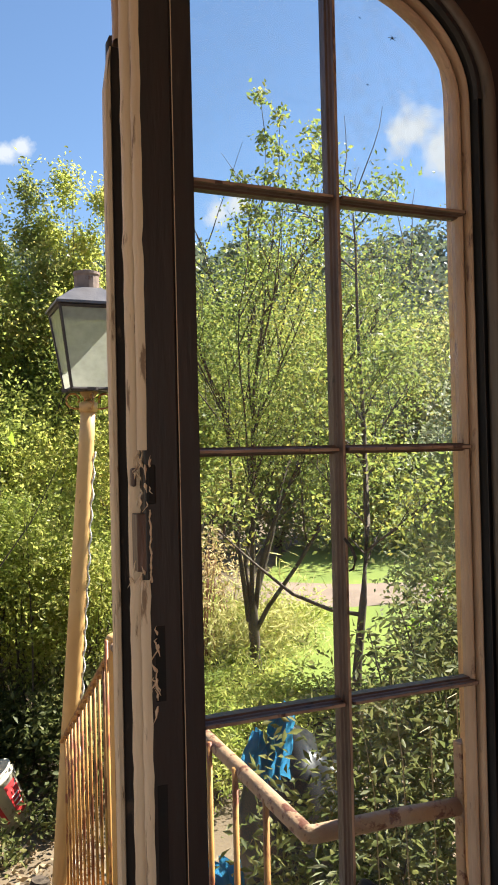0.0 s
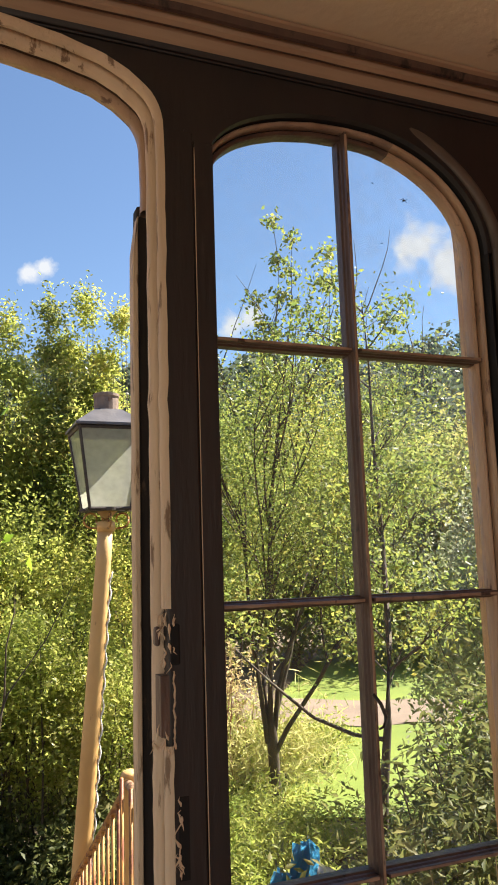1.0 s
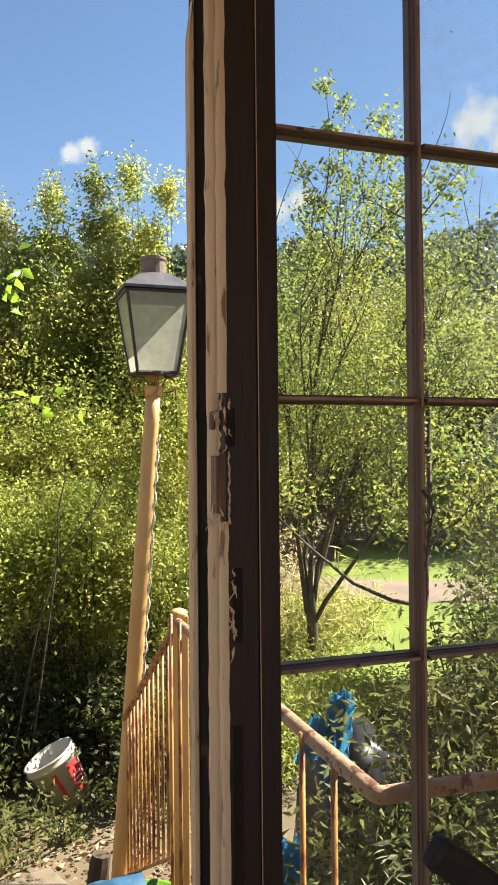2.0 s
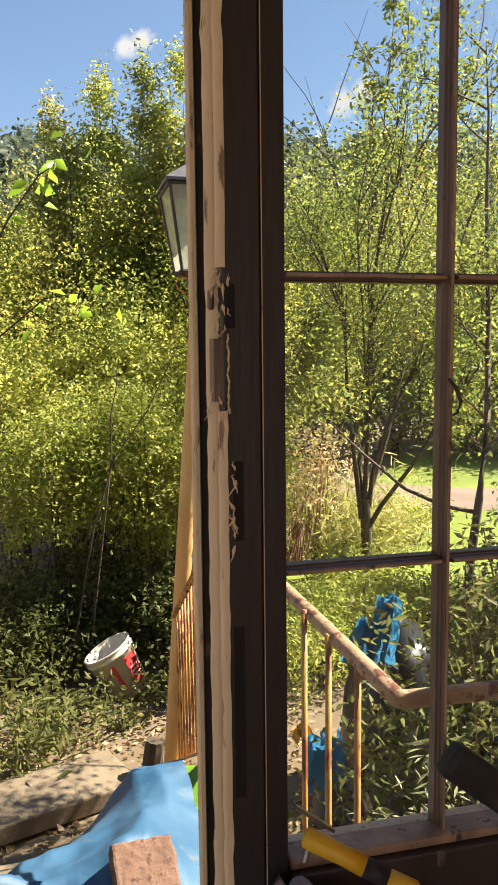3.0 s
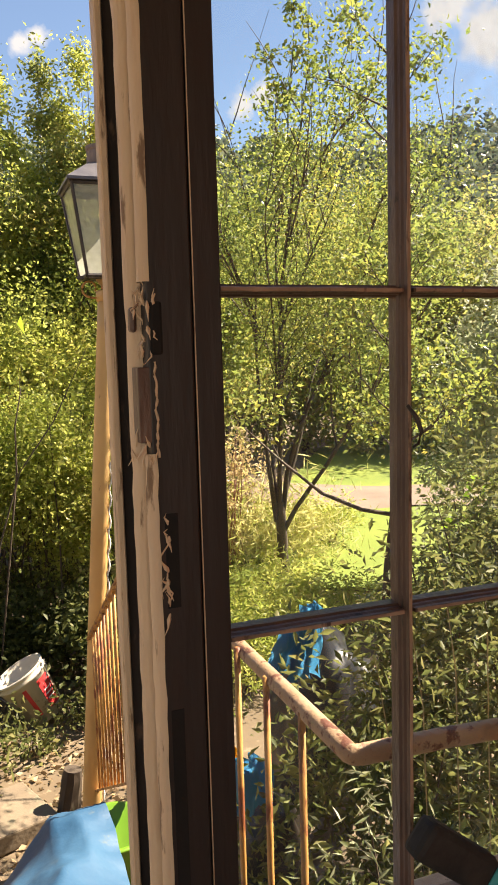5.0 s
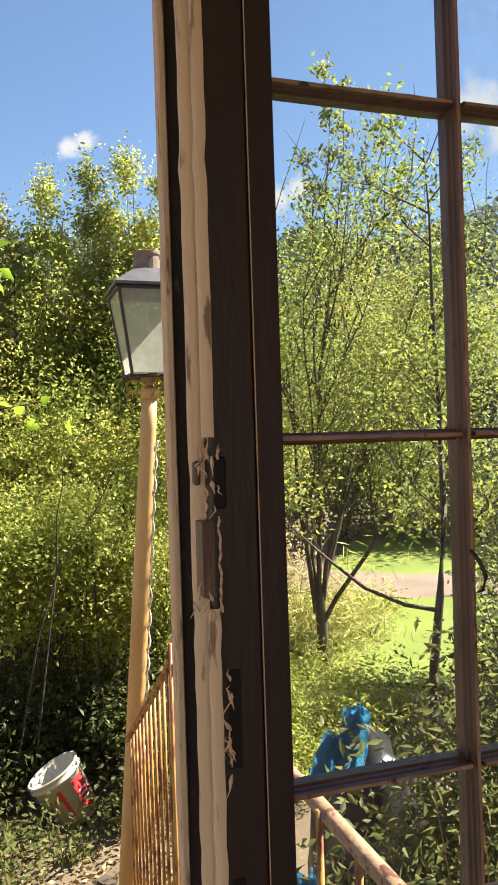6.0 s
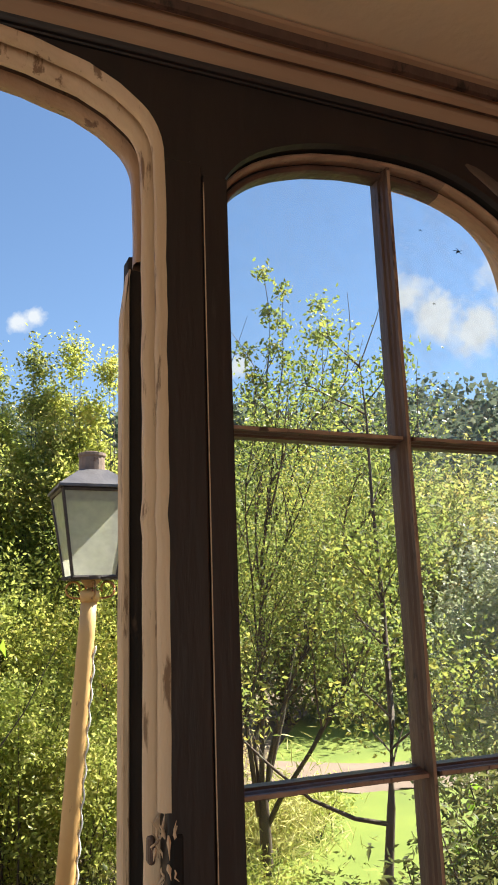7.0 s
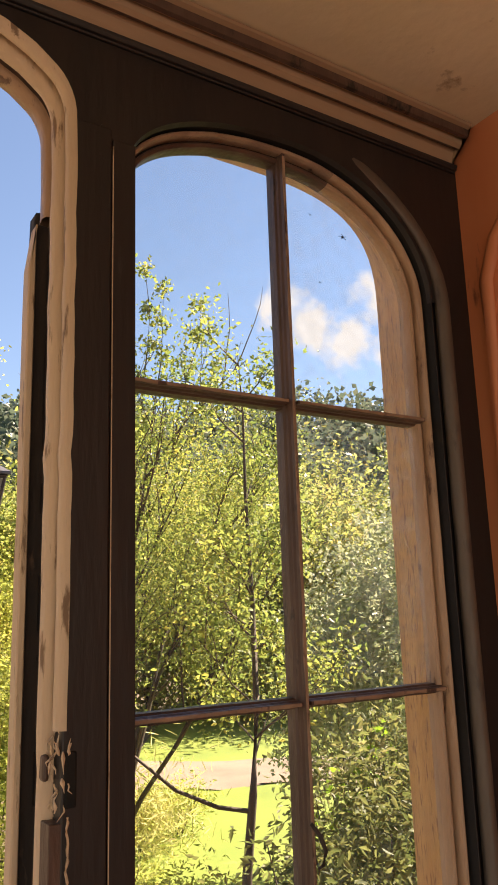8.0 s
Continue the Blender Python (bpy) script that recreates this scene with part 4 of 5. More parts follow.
def build_lamp():
    lamp = thing("lamp_post", "leaning ochre-painted lamp post with a square glass lantern", "lamp post", at=(0, 0, 0))
    base, top = Vector((0.28, 3.36, -1.25)), Vector((0.508, 3.32, 1.90))
    bm = bmesh.new()
    n = 16
    tube(bm, [base.lerp(top, i / n) for i in range(n + 1)], [0.056 - 0.014 * i / n for i in range(n + 1)], 18)
    part("pole", bm, M_POST, lamp, smooth=True)
    bm = bmesh.new()
    pts = []
    for i in range(241):
        f = i / 240
        a = 2 * math.pi * f * 22
        q = base.lerp(top, 0.1 + 0.82 * f)
        r = 0.056 - 0.014 * (0.1 + 0.82 * f) + 0.005
        pts.append(q + Vector((r * 0.92 + 0.006 * math.cos(a), -r * 0.4 + 0.006 * math.sin(a), 0)))
    tube(bm, pts, 0.0055, 5)
    part("twisted_cable", bm, M_WHITE, lamp, "pale twisted cable running down the pole", smooth=True)
    c = Vector((0.512, 3.32, 0))
    z0, z1, b, t = 1.99, 2.43, 0.112, 0.178
    # scrolled cradle under the lantern
    for s in (-1, 1):
        for ax in (0, 1):
            bm = bmesh.new()
            pts = []
            for i in range(13):
                a = radians(-90 + 300 * i / 12)
                r = 0.045 * (1 - 0.35 * i / 12)
                d = s * (0.085 + r * math.cos(a))
                pts.append(c + Vector((d if ax == 0 else 0, d if ax else 0, 1.935 + r * math.sin(a))))
            pts.insert(0, c + Vector((0, 0, 1.88)))
            tube(bm, pts, 0.006, 6)
            part("scroll", bm, M_BALUSTER, lamp, smooth=True)
    bm = bmesh.new()
    tube(bm, [top - Vector((0, 0, 0.03)), top + Vector((0, 0, 0.02)), top + Vector((0.002, 0, 0.05)), c + Vector((0, 0, 1.985))], [0.05, 0.052, 0.03, 0.06], 16)
    part("collar", bm, M_POST, lamp, smooth=True)
    def corner(i, f):
        sx, sy = ((-1, -1), (1, -1), (1, 1), (-1, 1))[i % 4]
        r = b + (t - b) * f
        return c + Vector((sx * r, sy * r, z0 + (z1 - z0) * f))
    lant = new("lantern")
    lant.parent = lamp
    for i in range(4):
        bm = bmesh.new()
        tube(bm, [corner(i, 0), corner(i, 1)], 0.0095, 6)
        part("corner_bar", bm, M_LANTERN, lant)
        for f, r in ((0, 0.011), (1, 0.013)):
            bm = bmesh.new()
            tube(bm, [corner(i, f), corner(i + 1, f)], r, 6)
            part("frame_bar", bm, M_LANTERN, lant)
        bm = bmesh.new()
        bm.faces.new([bm.verts.new(q) for q in (corner(i, 0.01), corner(i + 1, 0.01), corner(i + 1, 0.99), corner(i, 0.99))])
        part("lantern_pane", bm, M_LAMPGLASS, lant).visible_shadow = False
    bm = bmesh.new()
    tube(bm, [c + Vector((0, 0, z0 - 0.01)), c + Vector((0, 0, z0 + 0.006))], 0.15, 4)
    part("lantern_floor", bm, M_LANTERN, lant)
    bm = bmesh.new()
    lo = [bm.verts.new(c + Vector((sx * 0.2, sy * 0.2, z1 + 0.008))) for sx, sy in ((-1, -1), (1, -1), (1, 1), (-1, 1))]
    lo2 = [bm.verts.new(c + Vector((sx * 0.2, sy * 0.2, z1 + 0.022))) for sx, sy in ((-1, -1), (1, -1), (1, 1), (-1, 1))]
    hi = [bm.verts.new(c + Vector((sx * 0.07, sy * 0.07, z1 + 0.12))) for sx, sy in ((-1, -1), (1, -1), (1, 1), (-1, 1))]
    bm.faces.new(lo)
    bm.faces.new(hi)
    for i in range(4):
        bm.faces.new((lo[i], lo[(i + 1) % 4], lo2[(i + 1) % 4], lo2[i]))
        bm.faces.new((lo2[i], lo2[(i + 1) % 4], hi[(i + 1) % 4], hi[i]))
    part("lantern_roof", bm, M_ROOFMETAL, lant)
    bm = bmesh.new()
    tube(bm, [c + Vector((0, 0, z)) for z in (z1 + 0.1, z1 + 0.19, z1 + 0.2, z1 + 0.215, z1 + 0.222)], [0.07, 0.068, 0.074, 0.074, 0.05], 18)
    part("vent_cap", bm, M_CAP, lant)


# ---- plants ----
def leaf_cloud(name, centers, sizes, material, parent=None, rng=None, aspect=0.5, droop=0.3, bend=True, label="", upright=0.0):
    """Leaves as folded blades, each one turned its own way."""
    rng = rng or np.random.RandomState(1)
    c = np.asarray(centers, float)
    n = len(c)
    d = rng.normal(size=(n, 3))
    d[:, 2] = d[:, 2] * 0.7 - droop + upright * 2
    d /= np.linalg.norm(d, axis=1)[:, None] + 1e-9
    r = rng.normal(size=(n, 3))
    r[:, 2] *= 0.6
    s = np.cross(d, r)
    s /= np.linalg.norm(s, axis=1)[:, None] + 1e-9
    up = np.cross(s, d)
    L = np.asarray(sizes, float)[:, None]
    w = L * aspect * 0.5
    base = c
    mid = c + d * L * 0.45
    a = mid + s * w + up * w * 0.35
    b = mid - s * w + up * w * 0.35
    tip = c + d * L + up * L * -0.08
    v = np.stack([base, a, tip, b], 1).reshape(-1, 3)
    i = np.arange(n)[:, None] * 4
    f = np.concatenate([i + [0, 1, 2], i + [0, 2, 3]], 1).reshape(-1, 3)
    me = bpy.data.meshes.new(name)
    me.vertices.add(len(v))
    me.vertices.foreach_set("co", v.ravel())
    me.loops.add(len(f) * 3)
    me.loops.foreach_set("vertex_index", f.ravel())
    me.polygons.add(len(f))
    me.polygons.foreach_set("loop_start", np.arange(len(f)) * 3)
    me.update()
    me.validate()
    return link_mesh(name, me, material, parent, label)


def grow(segs, tips, p, d, length, r, level, rng, spread=0.6, gravity=0.0, kids=4, steps=5):
    pts = [p.copy()]
    rad = [r]
    for i in range(steps):
        d = (d + Vector((rng.gauss(0, 0.09), rng.gauss(0, 0.09), rng.gauss(0, 0.05) + gravity))).normalized()
        p = p + d * length / steps
        pts.append(p.copy())
        rad.append(r * (1 - 0.75 * (i + 1) / steps))
        if level <= 1 and i >= 1:
            tips.append((p.copy(), d.copy(), length))
    segs.append((pts, rad))
    if level == 0:
        return
    for k in range(kids):
        f = rng.uniform(0.3, 1.0)
        i = min(steps - 1, int(f * steps))
        q = pts[i].lerp(pts[i + 1], f * steps - i)
        side = Vector((rng.gauss(0, 1), rng.gauss(0, 1), rng.gauss(0.2, 0.5))).normalized()
        nd = (d * (1 - spread) + side * spread + Vector((0, 0, 0.25))).normalized()
        grow(segs, tips, q, nd, length * rng.uniform(0.4, 0.65), max(0.0025, r * 0.5), level - 1, rng, spread, gravity, max(2, kids - 1), max(3, steps - 1))


def wood(name, segs, parent, material=None, least=0.0):
    bm = bmesh.new()
    for pts, rad in segs:
        if rad[0] >= least:
            tube(bm, pts, rad, 7 if rad[0] > 0.02 else 4, cap=False)
    return part(name, bm, material or M_BARK, parent, smooth=True)


def tree(name, label, at, height, stems, seed, leaf, count, size, material, spread=0.55, radius=0.05, lean=0.12, kids=5, level=2, fork=0.0, jitter=0.11, group="", bare=0.0):
    rng, nrg = random.Random(seed), np.random.RandomState(seed)
    z = ground_z(at[0], at[1]) - 0.05
    t = thing(name, label, "tree", group)
    segs, tips = [], []
    for k in range(stems):
        a = 2 * math.pi * k / max(1, stems) + rng.uniform(-0.4, 0.4)
        d = Vector((math.cos(a) * lean, math.sin(a) * lean, 1)).normalized()
        b = Vector((at[0] + 0.05 * math.cos(a) * (stems > 1), at[1] + 0.05 * math.sin(a) * (stems > 1), z))
        if fork:
            b = Vector((at[0] + 0.02 * math.cos(a), at[1] + 0.02 * math.sin(a), z + fork * rng.uniform(0.75, 1.1)))
            d = Vector((math.cos(a) * lean * rng.uniform(1.4, 2.6), math.sin(a) * lean, 1)).normalized()
        grow(segs, tips, b, d, height * rng.uniform(0.6, 0.78), radius * rng.uniform(0.8, 1.1), level, rng, spread, 0.02, kids, 7)
    if fork:
        segs.append(([Vector((at[0], at[1], z)), Vector((at[0] + 0.02, at[1], z + fork * 0.5)), Vector((at[0], at[1], z + fork * 1.1))], [radius * 1.9, radius * 1.5, radius * 1.2]))
    wood("trunk", segs, t)
    tips = [q for q in tips if q[0].z > z + bare]
    pick = nrg.randint(0, len(tips), count)
    c = np.array([tips[i][0] for i in pick])
    c += nrg.normal(size=c.shape) * jitter
    leaf_cloud("crown", c, size * nrg.uniform(0.6, 1.25, count), material, t, nrg)
    return t


def clump(name, label, boxes, count, size, material, seed, category="bush", kind="", aspect=0.5, stems=0, group="", stem_mat=None, upright=0.0):
    """A bush: leaves in many small sprays inside uneven mounds. boxes: x, y, z, rx, ry, rz."""
    nrg = np.random.RandomState(seed)
    t = thing(name, label, category, group, kind)
    w = np.array([b[3] * b[4] * b[5] for b in boxes]) ** 0.66
    w /= w.sum()
    cs = []
    segs = []
    for b, f in zip(boxes, w):
        n = max(20, int(count * f))
        sprays = max(6, n // 14)
        u = nrg.normal(size=(sprays, 3))
        u /= np.linalg.norm(u, axis=1)[:, None]
        u[:, 2] = np.where(u[:, 2] < -0.3, -u[:, 2], u[:, 2])
        rad = nrg.uniform(0.45, 1.0, sprays) ** 0.5 * (1 + 0.22 * nrg.normal(size=sprays))
        sp = u * rad[:, None] * np.array(b[3:6]) + np.array(b[0:3])
        i = nrg.randint(0, sprays, n)
        along = nrg.uniform(-1, 1, (n, 1))
        dirs = u * 0.7 + nrg.normal(size=u.shape) * 0.5
        cs.append(sp[i] + dirs[i] * along * size * 3.0 + nrg.normal(size=(n, 3)) * size * 0.8)
        for k in range(stems):
            j = nrg.randint(sprays)
            foot = Vector((b[0] + nrg.normal() * b[3] * 0.25, b[1] + nrg.normal() * b[4] * 0.25, ground_z(b[0], b[1]) - 0.03))
            end = Vector(sp[j])
            m = foot.lerp(end, 0.5) + Vector((nrg.normal() * 0.06, nrg.normal() * 0.06, 0.1))
            segs.append(([foot, m, end], [0.012, 0.008, 0.003]))
    c = np.concatenate(cs)
    leaf_cloud("foliage", c, size * nrg.uniform(0.6, 1.3, len(c)), material, t, nrg, aspect, upright=upright)
    if segs:
        wood("stem", segs, t, stem_mat)
    return t


def build_sapling():
    rng, nrg = random.Random(31), np.random.RandomState(31)
    t = thing("sapling", "slim young tree with one long low branch and sparse leaves", "tree")
    trunk = [(2.38, 3.8, -1.25), (2.42, 3.8, -0.5), (2.46, 3.8, 0.1), (2.52, 3.8, 0.55), (2.57, 3.8, 1.1), (2.56, 3.8, 1.8), (2.53, 3.8, 2.5), (2.53, 3.8, 3.1), (2.5, 3.8, 3.55)]
    segs = [([Vector(p) for p in trunk], [0.042, 0.037, 0.033, 0.028, 0.022, 0.017, 0.012, 0.008, 0.003])]
    low = [(2.5, 3.8, 0.46), (2.3, 3.88, 0.5), (2.05, 3.98, 0.62), (1.8, 4.1, 0.85), (1.58, 4.2, 1.08)]
    segs.append(([Vector(p) for p in low], [0.016, 0.014, 0.012, 0.009, 0.005]))
    tips = []
    for k in range(16):
        f = rng.uniform(0.42, 0.98) * 8
        i = min(7, int(f))
        q = Vector(trunk[i]).lerp(Vector(trunk[i + 1]), f - i)
        a = rng.uniform(0, 6.28)
        grow(segs, tips, q, Vector((math.cos(a), math.sin(a), 0.75)).normalized(), rng.uniform(0.5, 0.95) * (1.25 - f / 11), 0.009, 1, rng, 0.5, 0.02, 4, 5)
    grow(segs, tips, Vector(low[3]), Vector((-0.3, 0.1, 0.9)), 0.5, 0.005, 1, rng, 0.5, 0.02, 3, 4)
    wood("trunk", segs, t)
    n = 5200
    pick = nrg.randint(0, len(tips), n)
    c = np.array([tuple(tips[i][0]) for i in pick]) + nrg.normal(size=(n, 3)) * 0.09
    leaf_cloud("crown", c, nrg.uniform(0.028, 0.058, n), L_TREE, t, nrg)


def build_garden_tree():
    """Short trunk, spreading stems, a broad leafy middle and a thin open leader."""
    rng, nrg = random.Random(23), np.random.RandomState(23)
    t = thing("garden_tree", "slender many-stemmed young tree with yellow-green leaves", "tree")
    x, y = 3.42, 8.0
    z = ground_z(x, y) - 0.05
    segs, tips = [], []
    segs.append(([Vector((x + 0.03, y, z)), Vector((x + 0.02, y, z + 0.5)), Vector((x, y, z + 1.0))], [0.085, 0.07, 0.06]))
    for k, (dx, dy, f, n) in enumerate(((-0.36, 0.05, 0.75, 3.0), (-0.08, 0.1, 0.95, 3.6), (0.1, -0.12, 0.98, 3.9), (0.34, 0.06, 0.9, 3.3), (0.24, -0.2, 0.6, 2.6), (-0.2, -0.2, 0.9, 3.2))):
        grow(segs, tips, Vector((x + 0.02 * k - 0.05, y, z + f)), Vector((dx, dy, 1)).normalized(), n, 0.034, 2, rng, 0.42, 0.015, 6, 7)
    n = 33000
    tips = [q for q in tips if q[0].z > z + 1.75 and q[0].z < z + 5.25 and abs(q[0].x - x - 0.3) < 1.75 - 0.2 * max(0.0, q[0].z - z - 3.0)]
    pick = nrg.randint(0, len(tips), n)
    c = np.array([tuple(tips[i][0]) for i in pick]) + nrg.normal(size=(n, 3)) * 0.19
    # leader
    lead = []
    for bx, top, r in ((3.72, 6.15, 0.022), (3.98, 5.95, 0.02), (4.5, 5.8, 0.018), (3.42, 5.05, 0.012), (4.72, 5.0, 0.012)):
        a, b = Vector((x + 0.3 + (bx - 4.0) * 0.3, y, 2.9)), Vector((bx, y, top))
        pts = [a.lerp(b, i / 6) + Vector((rng.gauss(0, 0.03), rng.gauss(0, 0.03), 0)) for i in range(7)]
        segs.append((pts, [r * (1 - 0.85 * i / 6) for i in range(7)]))
        for i in range(2, 7):
            lead += [pts[i]] * 2
            for _ in range(2):
                w = rng.uniform(0.16, 0.34) * (1.2 - i / 7)
                e = pts[i] + Vector((rng.uniform(-1, 1) * w, rng.uniform(-1, 1) * w, w * 0.9))
                segs.append(([pts[i], pts[i].lerp(e, 0.5), e], [0.006, 0.004, 0.002]))
                lead += [pts[i].lerp(e, 0.6), e]
    wood("trunk", segs, t)
    m = 2000
    pick = nrg.randint(0, len(lead), m)
    d = np.array([tuple(lead[i]) for i in pick]) + nrg.normal(size=(m, 3)) * 0.06
    leaf_cloud("crown", np.concatenate([c, d]), np.concatenate([nrg.uniform(0.026, 0.054, n), nrg.uniform(0.05, 0.088, m)]), L_TREE, t, nrg, 0.58)


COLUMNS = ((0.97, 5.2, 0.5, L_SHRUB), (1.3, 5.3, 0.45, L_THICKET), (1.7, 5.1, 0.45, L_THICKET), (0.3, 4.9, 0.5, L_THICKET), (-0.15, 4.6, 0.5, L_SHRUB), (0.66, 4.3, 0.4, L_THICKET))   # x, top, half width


def build_plants():
    # trees in front of the lawn
    build_garden_tree()
    build_sapling()
    # leafy twig that hangs in near the lamp
    twig = thing("overhanging_twig", "thin twig with a few large lime-green leaves", "twig")
    pts = [Vector((-0.75, 2.3, 1.2)), Vector((-0.6, 2.25, 1.7)), Vector((-0.42, 2.2, 2.05)), Vector((-0.3, 2.2, 2.22)), Vector((-0.18, 2.2, 2.3))]
    pts2 = [Vector((-0.75, 2.3, 1.2)), Vector((-0.55, 2.25, 1.55)), Vector((-0.3, 2.2, 1.76)), Vector((-0.08, 2.2, 1.8))]
    wood("stem", [(pts, [0.006, 0.005, 0.004, 0.003, 0.0015]), (pts2, [0.006, 0.004, 0.003, 0.0015]), ([Vector((-0.8, 2.3, -1.25)), Vector((-0.82, 2.3, 0)), Vector((-0.75, 2.3, 1.2))], [0.012, 0.009, 0.006])], twig)
    rr = np.random.RandomState(12)
    q = [pts[2].lerp(pts[4], f) for f in (0, 0.15, 0.3, 0.45, 0.6, 0.75, 0.9, 1.0)] + [pts2[1].lerp(pts2[3], f) for f in (0, 0.2, 0.4, 0.55, 0.7, 0.85, 1.0)]
    q = np.repeat(np.array([tuple(a) for a in q]), 2, 0) + rr.normal(size=(30, 3)) * 0.035
    for k in range(30):
        leaf_cloud("leaf", q[k:k + 1], rr.uniform(0.05, 0.085, 1), L_LIME, twig, rr, 0.6)
    dead = thing("dead_branches", "long bare grey branches leaning out of the thicket", "branches")
    for pts in (((-0.006, 5.6, 0.131), (0.177, 5.6, 0.706), (0.462, 5.6, 1.097), (0.753, 5.6, 1.679)), ((0.155, 5.6, 0.708), (0.161, 5.6, 1.069), (0.219, 5.6, 1.336), (0.213, 5.6, 1.56))):
        wood("branch", [([Vector((pts[0][0] - 0.25, 5.7, -1.22))] + [Vector(q) for q in pts], [0.009, 0.008, 0.006, 0.005, 0.002])], dead, M_BARK)
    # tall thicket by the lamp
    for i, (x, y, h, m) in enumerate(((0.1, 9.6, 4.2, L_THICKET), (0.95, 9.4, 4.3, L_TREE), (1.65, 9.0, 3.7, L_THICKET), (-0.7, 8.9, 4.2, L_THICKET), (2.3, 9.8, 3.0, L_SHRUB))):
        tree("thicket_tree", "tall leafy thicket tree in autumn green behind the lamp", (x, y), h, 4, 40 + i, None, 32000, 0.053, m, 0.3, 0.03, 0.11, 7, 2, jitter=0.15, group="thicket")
    for i, (x, top, w, m) in enumerate(COLUMNS):
        boxes = []
        for k in range(9):
            f = k / 8
            boxes.append((x + 0.12 * math.sin(k * 2.3 + i), 9.0 + 0.15 * math.cos(k * 1.7 + i), 0.3 + (top - 0.65) * f, w * (1 - 0.72 * f), w * (1 - 0.72 * f), 0.62 - 0.27 * f))
        clump("thicket_tree", "narrow upright tree with sunlit yellowing leaves", boxes, 26000, 0.058, m, 140 + i, "tree", stems=2, group="thicket")
    clump("thicket_tree", "dense dark green trees closing the thicket", [(-1.6, 11.5, 1.4, 0.9, 0.6, 2.3), (-0.4, 11.6, 1.6, 0.9, 0.6, 2.6), (0.8, 11.4, 1.5, 0.9, 0.6, 2.7), (1.9, 11.2, 1.2, 0.9, 0.6, 2.6), (2.9, 11.4, 0.8, 0.8, 0.6, 2.4)], 34000, 0.09, L_SHRUB, 76, "tree", stems=4, group="thicket")
    clump("thicket_bush", "dense shrub with small green leaves, sun put into their tone", [(0.0, 7.1, 0.0, 0.9, 0.7, 1.3), (1.0, 6.8, -0.2, 0.8, 0.7, 1.2), (0.4, 7.6, 1.2, 1.0, 0.6, 1.1), (1.7, 7.4, 0.0, 0.6, 0.5, 1.0), (-0.9, 7.2, 0.2, 0.8, 0.7, 1.5)], 52000, 0.05, L_THICKET, 61, stems=14)
    clump("sun_toned_bush", "bright yellow-green bush in front of the thicket", [(-0.3, 6.2, 0.2, 0.6, 0.45, 0.8), (0.35, 6.25, 0.35, 0.6, 0.4, 0.9), (1.0, 6.15, 0.0, 0.5, 0.4, 0.8)], 28000, 0.046, L_WEED, 69, stems=14)
    # the dark under the thicket comes from leaf colour, put in as shade
    clump("shade_bush", "shrubs under the thicket, shade put into their dark leaves", [(-0.8, 6.1, -0.75, 0.5, 0.3, 0.5), (0.05, 6.3, -0.7, 0.6, 0.3, 0.5), (0.9, 6.1, -0.7, 0.45, 0.3, 0.5)], 7000, 0.055, L_DARK, 70, stems=10)
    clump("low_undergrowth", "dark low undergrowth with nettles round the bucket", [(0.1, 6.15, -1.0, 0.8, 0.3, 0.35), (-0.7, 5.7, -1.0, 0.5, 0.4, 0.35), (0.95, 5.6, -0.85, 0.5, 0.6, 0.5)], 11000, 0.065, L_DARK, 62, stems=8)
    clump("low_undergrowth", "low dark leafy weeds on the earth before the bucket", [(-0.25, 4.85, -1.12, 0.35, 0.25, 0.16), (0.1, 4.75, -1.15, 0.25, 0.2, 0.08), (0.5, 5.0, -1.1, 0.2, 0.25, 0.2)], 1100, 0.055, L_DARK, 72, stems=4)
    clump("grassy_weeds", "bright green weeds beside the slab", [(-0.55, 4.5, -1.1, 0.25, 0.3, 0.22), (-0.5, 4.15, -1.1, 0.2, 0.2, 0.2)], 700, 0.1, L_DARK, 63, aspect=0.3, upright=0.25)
    # middle distance
    for i, (x, y, h) in enumerate(((3.4, 13.5, 4.8), (4.7, 14.0, 4.9), (5.9, 16.2, 5.0), (2.9, 12.0, 4.4))):
        tree("garden_tree", "leafy broad tree at the edge of the lawn", (x, y), h, 3, 80 + i, None, 22000, 0.12, L_TREE if i % 2 else L_SHRUB, 0.52, 0.05, 0.16, 7, 2, jitter=0.32, group="lawn trees")
    for i, (x, y, h) in enumerate(((9.2, 19.8, 5.6), (11.4, 19.4, 5.8), (13.6, 18.6, 6.0), (18.6, 19.4, 7.4), (21.0, 17.6, 7.6), (7.4, 21.5, 6.2), (12.4, 23.0, 7), (16.8, 20.6, 7))):
        tree("lawn_tree", "dense tree behind the lawn", (x, y), h, 3, 100 + i, None, 13000, 0.17, L_SHRUB if i % 3 else L_TREE, 0.6, 0.07, 0.2, 8, 2, jitter=0.5, group="trees behind the lawn")
    clump("silver_shrub", "tall shrub with pale silvery leaves catching the sun", [(5.3, 6.0, 0.6, 0.8, 0.7, 1.6), (6.1, 6.0, 1.2, 0.8, 0.7, 1.7), (5.8, 6.6, 0.2, 1.0, 0.7, 1.5)], 24000, 0.065, L_SILVER, 64, stems=10)
    clump("dark_shrub", "dark green shrub with long drooping leaves, shade put into their colour", [(1.75, 1.9, -0.1, 0.45, 0.5, 0.75), (2.3, 2.3, 0.1, 0.6, 0.5, 0.85), (1.35, 1.75, -0.45, 0.5, 0.5, 0.7), (2.9, 2.6, 0.25, 0.5, 0.5, 0.9)], 25000, 0.058, L_DARK, 65, aspect=0.34, stems=14)
